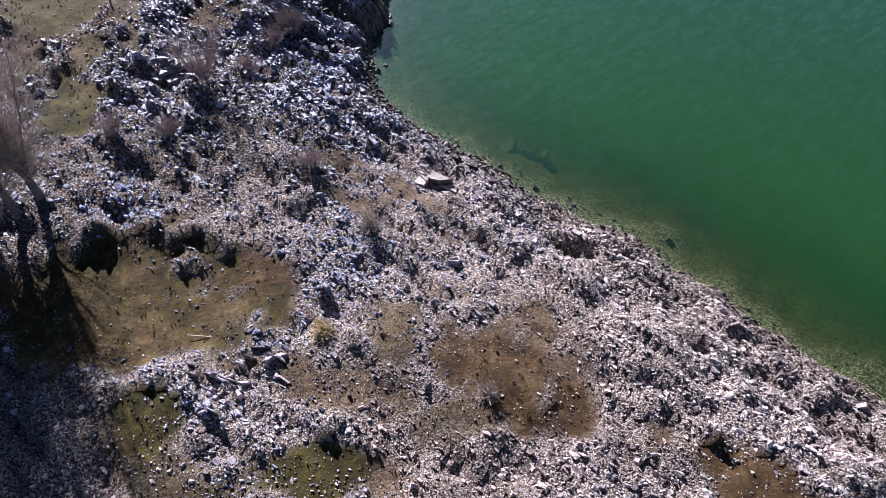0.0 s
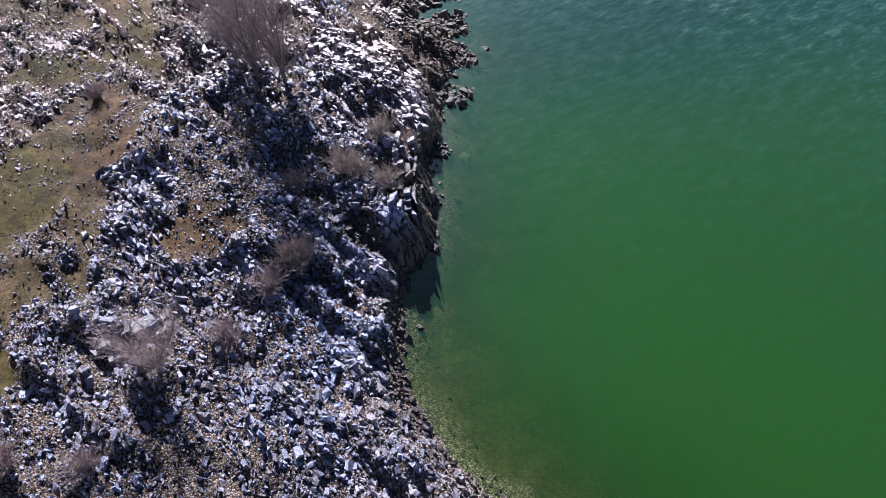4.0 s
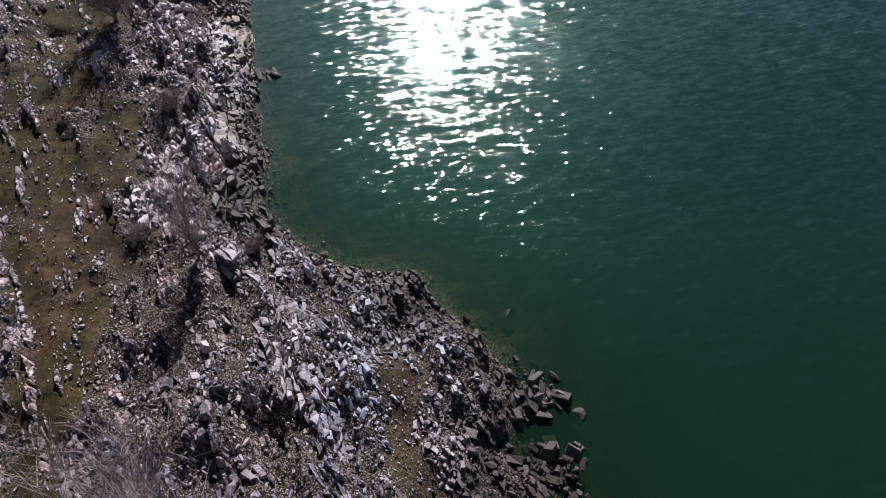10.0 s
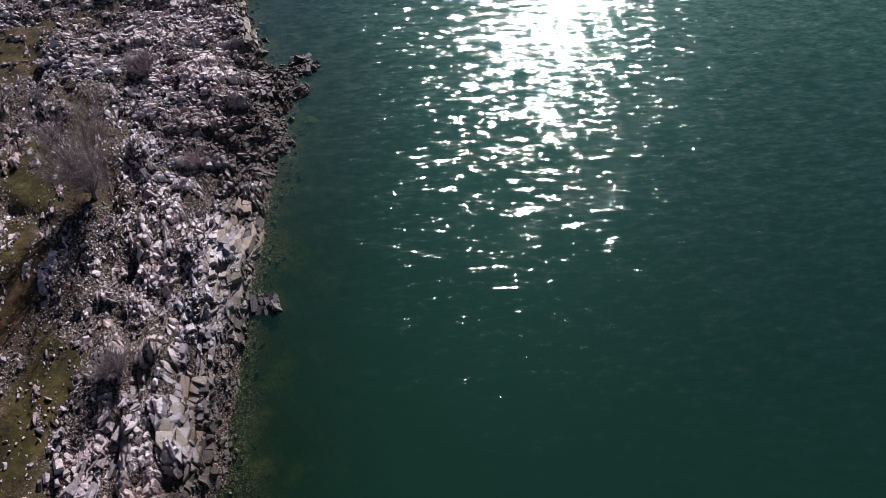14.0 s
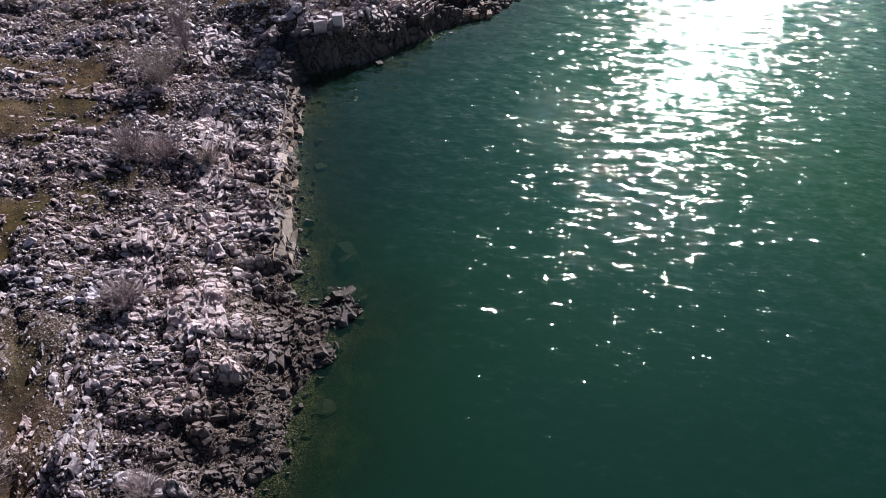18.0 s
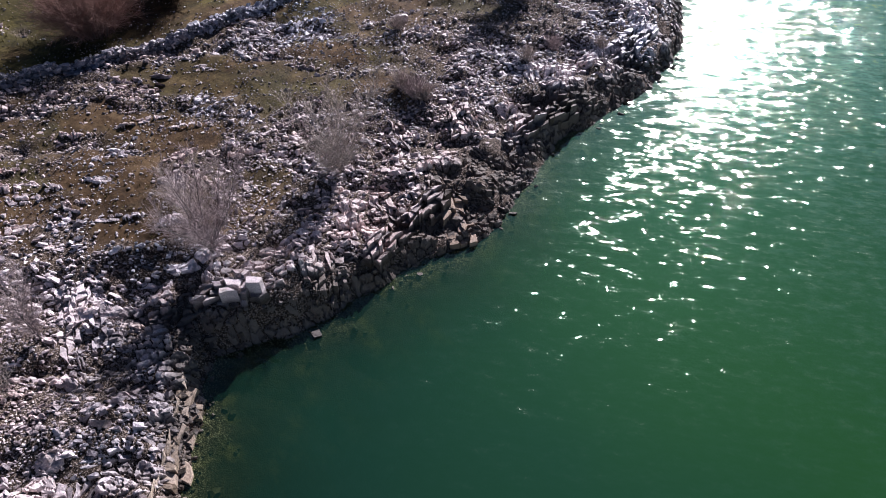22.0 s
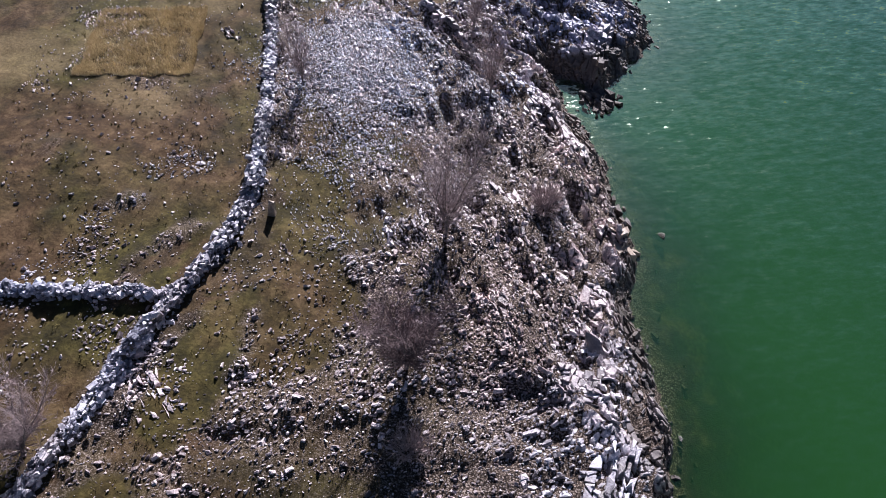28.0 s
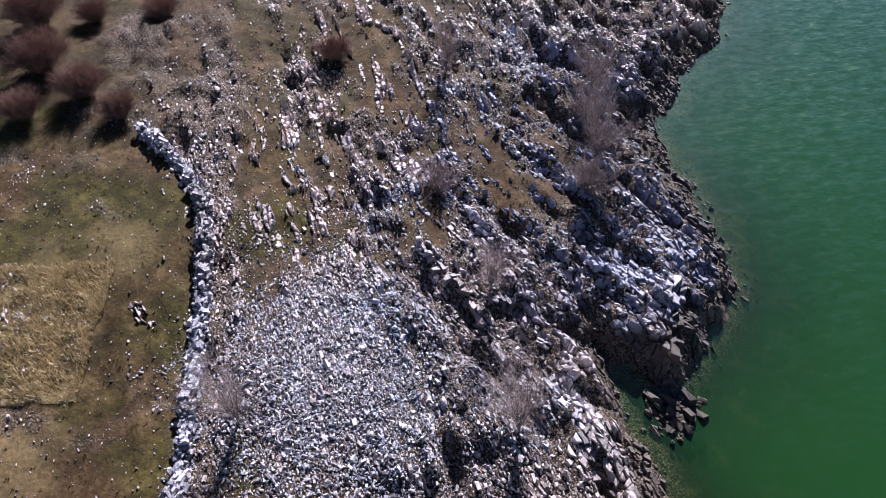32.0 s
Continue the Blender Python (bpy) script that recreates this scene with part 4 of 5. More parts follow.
OUTCROPS_POINT = [(-27.3, 66.4, 9.0, 1.4, -48), (-32.0, 72.9, 8.0, 1.7, -48), (-28.4, 62.6, 5.6, 1.4, -60), (-21.5, 60.6, 4.1, 1.3, -20), (-17.5, 55.0, 3.4, 0.9, -42),
                  (-21.9, 58.7, 2.9, 1.3, -20), (-33.5, 75.2, 4.6, 1.9, -58), (-29.0, 63.9, 4.5, 1.7, -62), (-24.5, 62.4, 2.7, 1.4, -70), (-27.5, 59.6, 2.7, 1.5, -55),
                  (-30.6, 71.4, 4.1, 1.5, -40), (-50.7, 91.6, 5.2, 1.2, -43), (-51.1, 86.9, 7.5, 1.8, -44), (-47.8, 88.9, 2.7, 0.9, -36), (-44.4, 82.6, 3.2, 2.2, -20)]
OUTCROPS_COVE = [(-40.5, 85.0, 2.4, 1.3, -40), (-48.9, 82.3, 4.4, 1.6, -28), (-55.4, 95.4, 2.9, 1.0, -46), (-61.4, 112.6, 5.4, 2.1, -20), (-56.7, 112.2, 3.3, 1.6, -28),
                 (-57.4, 104.3, 2.9, 1.5, -30), (-54.2, 89.6, 3.0, 1.9, -40), (-59.3, 120.6, 2.9, 1.4, 62), (-59.3, 109.2, 1.6, 1.2, -10), (-68.9, 95.9, 2.3, 1.2, 32),
                 (-63.0, 94.1, 4.4, 1.9, -20), (-76.7, 103.4, 3.2, 1.6, 50), (-58.7, 123.4, 4.5, 1.1, 84), (-60.7, 130.9, 4.6, 1.6, 95), (-63.9, 138.4, 2.0, 1.1, -28)]
OUTCROPS_NORTH = [(-57.4, 115.6, 2.3, 1.0, 60), (-61.8, 117.0, 2.5, 1.2, -34), (-74.9, 110.5, 2.4, 1.5, 18), (-75.1, 114.8, 2.3, 1.5, 110), (-64.7, 141.0, 2.3, 1.1, -40),
                  (-61.4, 134.3, 1.8, 1.6, -40), (-66.2, 145.2, 1.6, 1.2, -35), (-69.2, 137.2, 1.9, 1.0, -10), (-72.3, 151.2, 6.2, 1.6, -28), (-79.0, 124.6, 2.4, 1.6, -20),
                  (-63.6, 135.4, 2.5, 1.7, 20), (-72.1, 144.2, 1.7, 1.1, -26), (-82.8, 155.4, 8.4, 0.9, -38), (-76.6, 162.0, 7.2, 1.7, -38), (-79.0, 158.6, 5.5, 0.9, -39)]
OUTCROPS_RIBS = [(-97.0, 159.6, 7.8, 0.5, -36), (-76.5, 166.8, 6.7, 1.6, -43), (-100.2, 164.6, 6.3, 1.0, -40), (-96.9, 162.8, 8.6, 0.4, -43), (-90.9, 157.8, 3.7, 0.6, -36),
                 (-91.2, 160.4, 3.9, 0.4, -40), (-89.6, 161.3, 10.4, 1.0, -46), (-88.1, 166.4, 4.0, 0.6, -32), (-81.0, 161.1, 10.2, 0.8, -35), (-79.6, 155.7, 3.4, 0.9, -45),
                 (-75.6, 153.9, 4.6, 1.5, -37), (-81.8, 179.6, 6.0, 1.2, -40), (-110.6, 160.7, 7.0, 0.5, -24), (-87.6, 173.2, 8.3, 0.9, -37), (-81.6, 166.6, 8.6, 1.2, -39), (-94.8, 146.6, 2.2, 0.6, -18)]


def block_mesh(name, ring, top, deep, bevel, material, r):
    """A split block: an uneven outline, chamfered upper edge, sides that go down into the bank."""
    n = len(ring)
    mid = ring.mean(0)
    reach = np.linalg.norm(ring - mid, axis=1, keepdims=True)
    inner = mid + (ring - mid) * np.maximum(1 - bevel * r.uniform(0.4, 1.7, (n, 1)) / reach, 0.5)
    chip = r.uniform(0.3, 1.6, n) * bevel
    v = np.vstack([np.column_stack([mid + (ring - mid) * 1.06, top - deep]), np.column_stack([ring, top - chip]), np.column_stack([inner, top + r.normal(0, 0.008, n)]), [(*mid, top.mean() + r.uniform(-0.01, 0.02))]])
    f = []
    for k in range(n):
        q = (k + 1) % n
        f += [(k, q, n + q), (k, n + q, n + k), (n + k, n + q, 2 * n + q), (n + k, 2 * n + q, 2 * n + k), (2 * n + k, 2 * n + q, 3 * n)]
    return raw_mesh(name, v, f, material)


def outcrop(cx, cy, length, width, turn, r, high=None, piece=1.0):
    """Bedrock split along its bedding: wavy courses cut into blocks that fit together, with open joints between them."""
    smooth = piece > 1
    material = SHELF if smooth else SLAB
    inland = float(to_line(np.array([cx]), np.array([cy]), SHORE)[0][0]) > 10 and cy < 150 and not smooth
    loose, cut = (0.4, 0.5) if inland else (0.14, 0.8)
    rib = high is None and cy > 150 and cx < -78
    if rib:
        loose, cut, width = 0.3, 0.42, min(width, 1.0) * 0.5
    if cy > 153 and cx > -86:
        turn += 14
    z0 = float(height_at(cx, cy))
    base = new("rock_outcrop")
    base.matrix_world = pose(cx, cy, z0, 0, 0, turn)
    c, s = math.cos(radians(turn)), math.sin(radians(turn))
    seed = int(r.integers(1000))
    edges = [0.0]
    while edges[-1] < width:
        edges.append(edges[-1] + r.uniform(0.2, 0.5) * piece * cut)
    dip, plunge = r.normal(-0.12, 0.08), r.normal(0, 0.06)

    def course(k, u):
        return edges[k] - edges[-1] / 2 + 0.26 * piece * cut * (float(value_noise(u / 0.8 + 7.3 * k, 0.37 * k, seed)) - 0.5) + 0.3 * (float(value_noise(u / 3.0, 0.5, seed + 1)) - 0.5)

    for k in range(len(edges) - 1):
        v = (edges[k] + edges[k + 1] - edges[-1]) / 2
        end = length / 2 * (1 - 0.5 * (abs(v) / width) * r.random())
        u = -end + r.uniform(-0.3, 0.2)
        skew = r.normal(0, 0.06)
        while u < end:
            ln = (r.uniform(0.2, 0.5) if r.random() < 0.7 else r.uniform(0.5, 0.95)) * piece * cut
            after = r.normal(0, 0.13)
            gap = r.uniform(0.012, 0.035)
            a0, a1, b0, b1 = u - skew + gap, u + skew + gap, u + ln - after - gap, u + ln + after - gap
            um = u + ln / 2
            wx, wy = cx + c * um - s * v, cy + s * um + c * v
            gz = float(height_at(wx, wy)) - z0
            if r.random() > (0.05 if smooth else loose) and gz + z0 > 0.05 and min(b0 - a0, b1 - a1) > 0.08:
                ring = [(a0, course(k, a0) + gap), (b0, course(k, b0) + gap), (b1, course(k + 1, b1) - gap), (a1, course(k + 1, a1) - gap)]
                if b0 - a0 > 0.4:
                    ring.insert(1, ((a0 + b0) / 2, course(k, (a0 + b0) / 2) + gap + r.uniform(-0.01, 0.05)))
                    ring.append(((a1 + b1) / 2, course(k + 1, (a1 + b1) / 2) - gap - r.uniform(-0.01, 0.05)))
                    ring[-2], ring[-1] = ring[-1], ring[-2]
                ring = np.array(ring) + r.normal(0, 0.024, (len(ring), 2))
                if high is None:
                    lift = (0.02 + 0.2 * r.random() ** 1.5) * (0.6 if rib else 1)
                else:
                    lift = high * (r.uniform(0.28, 0.42) if smooth else r.uniform(0.45, 1.05))
                tip, roll = dip + r.normal(0, 0.07 / piece / cut ** 2), plunge + r.normal(0, 0.06 / piece / cut ** 2)
                top = gz + lift + (ring[:, 1] - v) * tip + (ring[:, 0] - um) * roll
                me = block_mesh("slab", ring - (um, v), top - gz, lift + 0.5, 0.03 if smooth else 0.022, material, r)
                ob = part("slab", me, base)
                ob.location = (um, v, gz)
            u, skew = u + ln, after
    return base


r = np.random.default_rng(33)
for spec in OUTCROPS_SOUTH + OUTCROPS_POINT + OUTCROPS_COVE + OUTCROPS_NORTH + OUTCROPS_RIBS:
    word = "long narrow rib" if spec[2] > 5.5 and spec[3] < 1.0 else ("broad cracked shelf" if spec[3] > 1.5 else "jagged ledge")
    tagged(outcrop(*spec, r), "%s of split pale grey schist slabs in the bank" % word, "rock outcrop", "rock outcrops on the bank")

SHELVES = [(-46.6, 88.7, 3.4, 0.9, -36), (-53.7, 93.7, 3.6, 1.0, -38), (-56.7, 96.1, 2.4, 0.9, -36), (-50.7, 91.7, 5.2, 1.1, -43), (-33.4, 75.3, 4.4, 1.7, -58), (-31.9, 72.9, 3.6, 1.9, -50), (-30.6, 71.6, 3.2, 1.2, -40), (-65.5, 145.2, 1.8, 1.2, -35),
           (-56.7, 112.2, 2.6, 1.3, -28), (-55.6, 95.7, 2.0, 0.8, -46), (-14.5, 28.4, 2.8, 1.1, 46), (-0.4, 20.6, 1.6, 0.7, -34), (-28.0, 67.0, 3.6, 1.2, -52), (-9.2, 50.6, 3.0, 1.0, -35)]
for spec in SHELVES:
    tagged(outcrop(*spec, r, 0.4, 1.5), "smooth pale beige rock shelf with dark cracks", "rock shelf", "rock outcrops on the bank")
LEDGES = [(-58.9, 121.2, 4.6, 1.1, 86, 0.75), (-57.6, 109.4, 6.5, 1.0, 98, 0.60), (-59.2, 99.8, 3.2, 1.1, 55, 0.85), (-5.3, 39.6, 6.5, 1.1, 96, 0.65), (-22.9, 62.9, 2.6, 0.9, -50, 0.70),
          (-66.4, 147.6, 4.2, 1.0, -50, 0.50), (-82.7, 155.7, 8.0, 0.6, -40, 0.45), (-73.6, 161.0, 5.0, 1.0, 95, 0.55), (-60.4, 132.2, 4.0, 0.9, 100, 0.55)]
for cx, cy, length, width, turn, high in LEDGES:
    tagged(outcrop(cx, cy, length, width, turn, r, high), "steep ledge of thick split schist blocks casting deep shade", "rock ledge", "rock outcrops on the bank")

# ---- boulders ----
BOULDERS = [raw_mesh("boulder", v * (1, 0.75, 0.65), FINE_F, SLAB) for v in stone_shapes(np.sign(FINE_V) * np.abs(FINE_V) ** 0.7, 9, 77)]
SKERRIES = [(-2.8, 48.4, 0.35), (-4.2, 54.6, 0.5), (-5.6, 56.4, 0.6), (-5.0, 58.0, 0.45), (-6.4, 59.2, 0.5), (-3.2, 51.2, 0.5), (-2.6, 52.6, 0.4), (-9.4, 61.6, 0.45),
            (-40.6, 88.5, 0.6), (-41.6, 88.2, 0.5), (-42.2, 88.6, 0.4), (-71.6, 157.4, 0.5), (-70.9, 156.4, 0.4), (-72.0, 156.6, 0.35), (-59.6, 97.9, 0.45), (-64.1, 137.8, 0.8),
            (-65.6, 140.4, 0.7), (-71.9, 120.6, 0.63), (-64.0, 147.6, 0.4), (-61.0, 133.0, 0.7), (-60.6, 131.6, 0.6)]


WET_BOULDERS = [raw_mesh("boulder", v * (1, 0.75, 0.65), FINE_F, WET_ROCK) for v in stone_shapes(np.sign(FINE_V) * np.abs(FINE_V) ** 0.7, 6, 78)]


def boulder(x, y, size, turn, label, r):
    z = float(height_at(x, y))
    kinds = WET_BOULDERS if "wet" in label else BOULDERS
    ob = new("boulder", kinds[r.integers(len(kinds))])
    ob.matrix_world = pose(x, y, max(z, -size * 0.4) + size * 0.1, r.normal(0, 12), r.normal(0, 12), turn) @ Matrix.Diagonal((size, size * r.uniform(0.8, 1.1), size * r.uniform(0.8, 1.2), 1))
    return tagged(ob, label, "boulder", "boulders along the shore")


for bx, by, bs in SKERRIES:
    boulder(bx, by, bs, r.uniform(0, 180), "dark wet boulder standing in the shallow water" if bs < 0.62 and bx != -59.6 else "pale rounded boulder resting on the rocky bank", r)
SUNKEN = [(-50.3, 93.6, 0.5), (-44.4, 90.9, 0.7), (-48.3, 91.2, 0.5), (-52.2, 94.6, 0.5), (-41.0, 89.4, 0.9), (-43.6, 90.6, 0.9), (-37.4, 84.6, 0.7), (-56.6, 131.6, 0.8), (-56.4, 122.6, 0.6), (-64.6, 151.4, 0.5),
          (-62.4, 142.4, 0.6), (-58.6, 136.0, 0.7), (-2.8, 42.8, 0.7), (-2.8, 39.2, 0.7), (-3.6, 37.2, 0.6), (-3.0, 50.6, 0.7), (3.6, 24.6, 0.6), (4.8, 24.1, 0.5), (5.6, 23.6, 0.6)]
for bx, by, bs in SUNKEN:
    ob = boulder(bx, by, bs, r.uniform(0, 180), "dark wet boulder lying under the shallow water", r)
    ob.location.z = -0.12 - 0.55 * bs
x, y, d, grass = jittered(2.6, r)
keep = (d > 0.1) & (d < 16) & (grass < 0.2) & (np.hypot(x + 85.4, y - 148.4) > 5.6) & (r.random(len(x)) < 0.22 + 0.5 * ease(3, 0, d))
for bx, by, bd in list(zip(x[keep], y[keep], d[keep]))[:260]:
    boulder(bx, by, r.uniform(0.11, 0.27), r.uniform(0, 180), "angular pale grey boulder among the shore rubble" if bd < 5 else "angular pale grey boulder half sunk in stony turf", r)

# ---- dry stone walls ----
WALL_STONES = [raw_mesh("stone", v, BOX_F, WALL_ROCK) for v in block_shapes(14, 55)]


def along(line, step):
    seg = np.hypot(*np.diff(line, axis=0).T)
    at = np.concatenate([[0], np.cumsum(seg)])
    s = np.arange(0, at[-1], step)
    x, y = np.interp(s, at, line[:, 0]), np.interp(s, at, line[:, 1])
    tx, ty = np.gradient(x), np.gradient(y)
    n = np.hypot(tx, ty)
    return x, y, tx / n, ty / n


def stone_wall(line, high, wide, near_y, label, seed):
    r = np.random.default_rng(seed)
    ax, ay, atx, aty = along(line, 0.5)
    az = height_at(ax, ay)
    base = new("dry_stone_wall")
    base.location = (float(ax[0]), float(ay[0]), float(az[0]))
    origin = np.array([ax[0], ay[0], az[0]])
    # the packed core
    rings = []
    for off, up in ((-0.42, -0.3), (-0.26, high * 0.7), (0.26, high * 0.7), (0.42, -0.3)):
        rings.append(np.column_stack([ax - aty * off * wide, ay + atx * off * wide, az + up]) - origin)
    v = np.stack(rings, 1).reshape(-1, 3)
    n = len(ax)
    f = [(4 * i + k, 4 * i + 4 + k, 4 * i + 5 + k, 4 * i + 1 + k) for i in range(n - 1) for k in range(3)]
    part("core", raw_mesh("core", v, f, WET_ROCK), base)
    x, y, tx, ty = along(line, 0.16)
    spots = []
    for off, up in ((-0.54, 0.1), (-0.51, 0.25), (-0.48, 0.42), (-0.44, 0.58), (-0.41, 0.74), (-0.33, 0.86), (-0.18, 0.92), (0.0, 0.96), (0.18, 0.92), (0.33, 0.86), (0.41, 0.74), (0.44, 0.58), (0.48, 0.42), (0.51, 0.25), (0.54, 0.1), (-0.8, 0.04), (0.8, 0.04)):
        keep = r.random(len(x)) < (0.22 if abs(off) > 0.7 else 0.8)
        o = off * wide * (1 + 0.3 * fbm(x / 1.7, y / 1.7, 2, seed)) + r.normal(0, 0.07, len(x))
        px, py = x - ty * o + r.normal(0, 0.06, len(x)), y + tx * o + r.normal(0, 0.06, len(x))
        base_z = height_at(px, py) if abs(off) > 0.7 else height_at(x, y)
        pz = base_z + up * high * (1 + 0.25 * fbm(x / 1.3, y / 1.3, 2, seed + 3)) + r.normal(0, 0.05, len(x))
        spots.append(np.column_stack([px, py, pz, np.arctan2(ty, tx)])[keep])
    spots = np.vstack(spots)
    size = np.clip(0.088 * np.exp(r.normal(0, 0.38, len(spots))), 0.045, 0.22)
    order = np.argsort(np.abs(spots[:, 1] - near_y))
    for k in order[:300]:
        ob = part("stone", WALL_STONES[r.integers(len(WALL_STONES))], base)
        ob.matrix_local = (Matrix.Translation(Vector(spots[k, :3] - origin)) @ pose(0, 0, 0, r.normal(0, 14), r.normal(0, 14), math.degrees(spots[k, 3]) + r.normal(0, 35)) @
                           Matrix.Diagonal((size[k] * 1.35, size[k], size[k] * 0.8, 1)))
    rest = order[300:]
    heap = stone_heap("stone_rest", spots[rest, :3] - origin, size[rest], block_shapes(40, seed), BOX_F, WALL_FILL, "stacked grey field stones", r, 0.8, spots[rest, 3] + r.normal(0, 0.6, len(rest)))
    heap.parent = base
    del heap["category"]
    return tagged(base, label, "stone wall")


joint = 8
stone_wall(WALL_LINE[:joint + 1], 0.58, 0.44, 122, "long dry stone wall of grey field stones beside brown pasture", 61)
stone_wall(WALL_LINE[joint:], 0.58, 0.48, 143, "curving dry stone wall of loose grey field stones", 62)
stone_wall(BRANCH_LINE, 0.45, 0.34, 128, "narrow dry stone wall meeting the longer wall", 63)


# ---- bare trees and shrubs ----
class Sticks:
    """Collects thin tapered rods."""

    def __init__(self, sides):
        self.sides, self.a, self.b, self.ra, self.rb = sides, [], [], [], []

    def add(self, a, b, ra, rb):
        self.a.append(a), self.b.append(b), self.ra.append(ra), self.rb.append(rb)

    def mesh(self, name, material):
        a, b = np.array(self.a), np.array(self.b)
        ra, rb = np.array(self.ra), np.array(self.rb)
        w = b - a
        w /= np.maximum(np.linalg.norm(w, axis=1, keepdims=True), 1e-6)
        ref = np.where(np.abs(w[:, 2:]) > 0.9, [[1.0, 0, 0]], [[0, 0, 1.0]])
        p = np.cross(w, ref)
        p /= np.linalg.norm(p, axis=1, keepdims=True)
        q = np.cross(w, p)
        n, k = len(a), self.sides
        ang = np.arange(k) * 2 * np.pi / k
        ring = np.cos(ang)[None, :, None] * p[:, None] + np.sin(ang)[None, :, None] * q[:, None]
        v = np.concatenate([a[:, None] + ring * ra[:, None, None], b[:, None] + ring * rb[:, None, None]], 1)
        i = np.arange(k)
        j = (i + 1) % k
        quad = np.column_stack([i, j, j + k, i + k])
        f = quad[None] + (np.arange(n) * 2 * k)[:, None, None]
        return raw_mesh(name, v.reshape(-1, 3), f.reshape(-1, 4), material)


def bare_tree(name, height, spread, limbs, branches, twigs, trunk_share, twig_material, seed, thick=1.0):
    """A leafless crown: trunk, limbs that fork, and a haze of fine twigs."""
    r = np.random.default_rng(seed)
    base = new(name)
    trunk = Sticks(7)
    top = np.array([0, 0, 0.0])
    lean = r.normal(0, 0.05, 2)
    rad = 0.016 * height * thick
    for k in range(4):
        step = np.array([lean[0] + r.normal(0, 0.03), lean[1] + r.normal(0, 0.03), 1]) * height * trunk_share / 4
        trunk.add(top - (0, 0, 0.15 if k == 0 else 0), top + step, rad * (1.25 if k == 0 else 1), rad * 0.93)
        top, rad = top + step, rad * 0.93
    part("trunk", trunk.mesh("trunk", BARK), base, "grey forked trunk")
    for k in range(limbs):
        crown = Sticks(3)
        ang = k / limbs * 6.283 + r.uniform(-0.5, 0.5)
        out = r.uniform(0.25, 1.0) * spread
        way = np.array([math.cos(ang) * out, math.sin(ang) * out, 1.0])
        way /= np.linalg.norm(way)
        limb = Sticks(5)
        p, lr = top - np.array([0, 0, r.uniform(0, 0.5) * height * trunk_share]), rad * r.uniform(0.5, 0.75)
        length = height * (1 - trunk_share) * r.uniform(0.8, 1.08)
        for s in range(6):
            q = p + way * length / 6
            limb.add(p, q, lr, lr * 0.74)
            for _ in range(branches):
                at = p + (q - p) * r.random()
                side = r.normal(0, 1, 3)
                bway = way * 0.75 + side / np.linalg.norm(side) * 0.75 + (0, 0, 0.25)
                bway /= np.linalg.norm(bway)
                bl = length * r.uniform(0.16, 0.36) * (1 - 0.07 * s)
                end = at + bway * bl
                crown.add(at, end, max(lr * 0.32, 0.006), 0.004)
                for _t in range(twigs):
                    at2 = at + (end - at) * r.uniform(0.15, 1)
                    tway = bway * 0.8 + r.normal(0, 0.55, 3) + (0, 0, 0.15)
                    tl = bl * r.uniform(0.25, 0.6)
                    tip = at2 + tway / np.linalg.norm(tway) * tl
                    crown.add(at2, tip, 0.0065, 0.003)
            p, lr = q, lr * 0.74
            way = way + r.normal(0, 0.13, 3) + (0, 0, 0.05)
            way /= np.linalg.norm(way)
        arm = part("limb", limb.mesh("limb", BARK), base)
        part("twig_spray", crown.mesh("twig_spray", twig_material), arm)
    return base


def shrub(name, height, width, stems, twigs, material, seed, rod=0.008):
    """A leafless bush: many stems from one foot, with fine twigs."""
    r = np.random.default_rng(seed)
    base = new(name)
    fine = Sticks(3)
    for k in range(stems):
        stem = Sticks(5) if k < 6 else fine
        ang, out = r.uniform(0, 6.283), r.uniform(0.05, 1) ** 0.7 * width / 2
        foot = np.array([math.cos(ang), math.sin(ang), 0]) * out * 0.25
        tip = np.array([math.cos(ang) * out, math.sin(ang) * out, height * r.uniform(0.55, 1.0) * (1 - 0.35 * (2 * out / width) ** 2)])
        mid = (foot + tip) / 2 + np.append(-foot[:2] * 0.3, height * 0.08)
        stem.add(foot - (0, 0, 0.1), mid, rod * 2.4, rod * 1.7)
        stem.add(mid, tip, rod * 1.7, rod * 0.7)
        if k < 6:
            part("stem", stem.mesh("stem", BARK), base)
        for _t in range(twigs):
            g = r.uniform(0.2, 1)
            at = mid + (tip - mid) * (g * 2 - 1) if g > 0.5 else foot + (mid - foot) * g * 2
            way = (tip - foot) / np.linalg.norm(tip - foot) + r.normal(0, 0.55, 3)
            end = at + way / np.linalg.norm(way) * height * r.uniform(0.12, 0.3)
            end[2] = max(end[2], 0.03)
            fine.add(at, end, rod, rod * 0.5)
    part("crown", fine.mesh("crown", material), base)
    return base


def plant(model, spots, group, used):
    """Sets a model and its copies on the ground: x, y, size, label."""
    for x, y, size, label in spots:
        z = float(height_at(x, y))
        m = pose(x, y, z - 0.05, 0, 0, (x * 37 + y * 53) % 360)
        ob = model if not used else copy_thing(model, m)
        if not used:
            model.matrix_world = m
        used = True
        for o in (ob,):
            o.scale = (size, size, size)
        tagged(ob, label, "tree" if "tree" in label else "shrub", group)


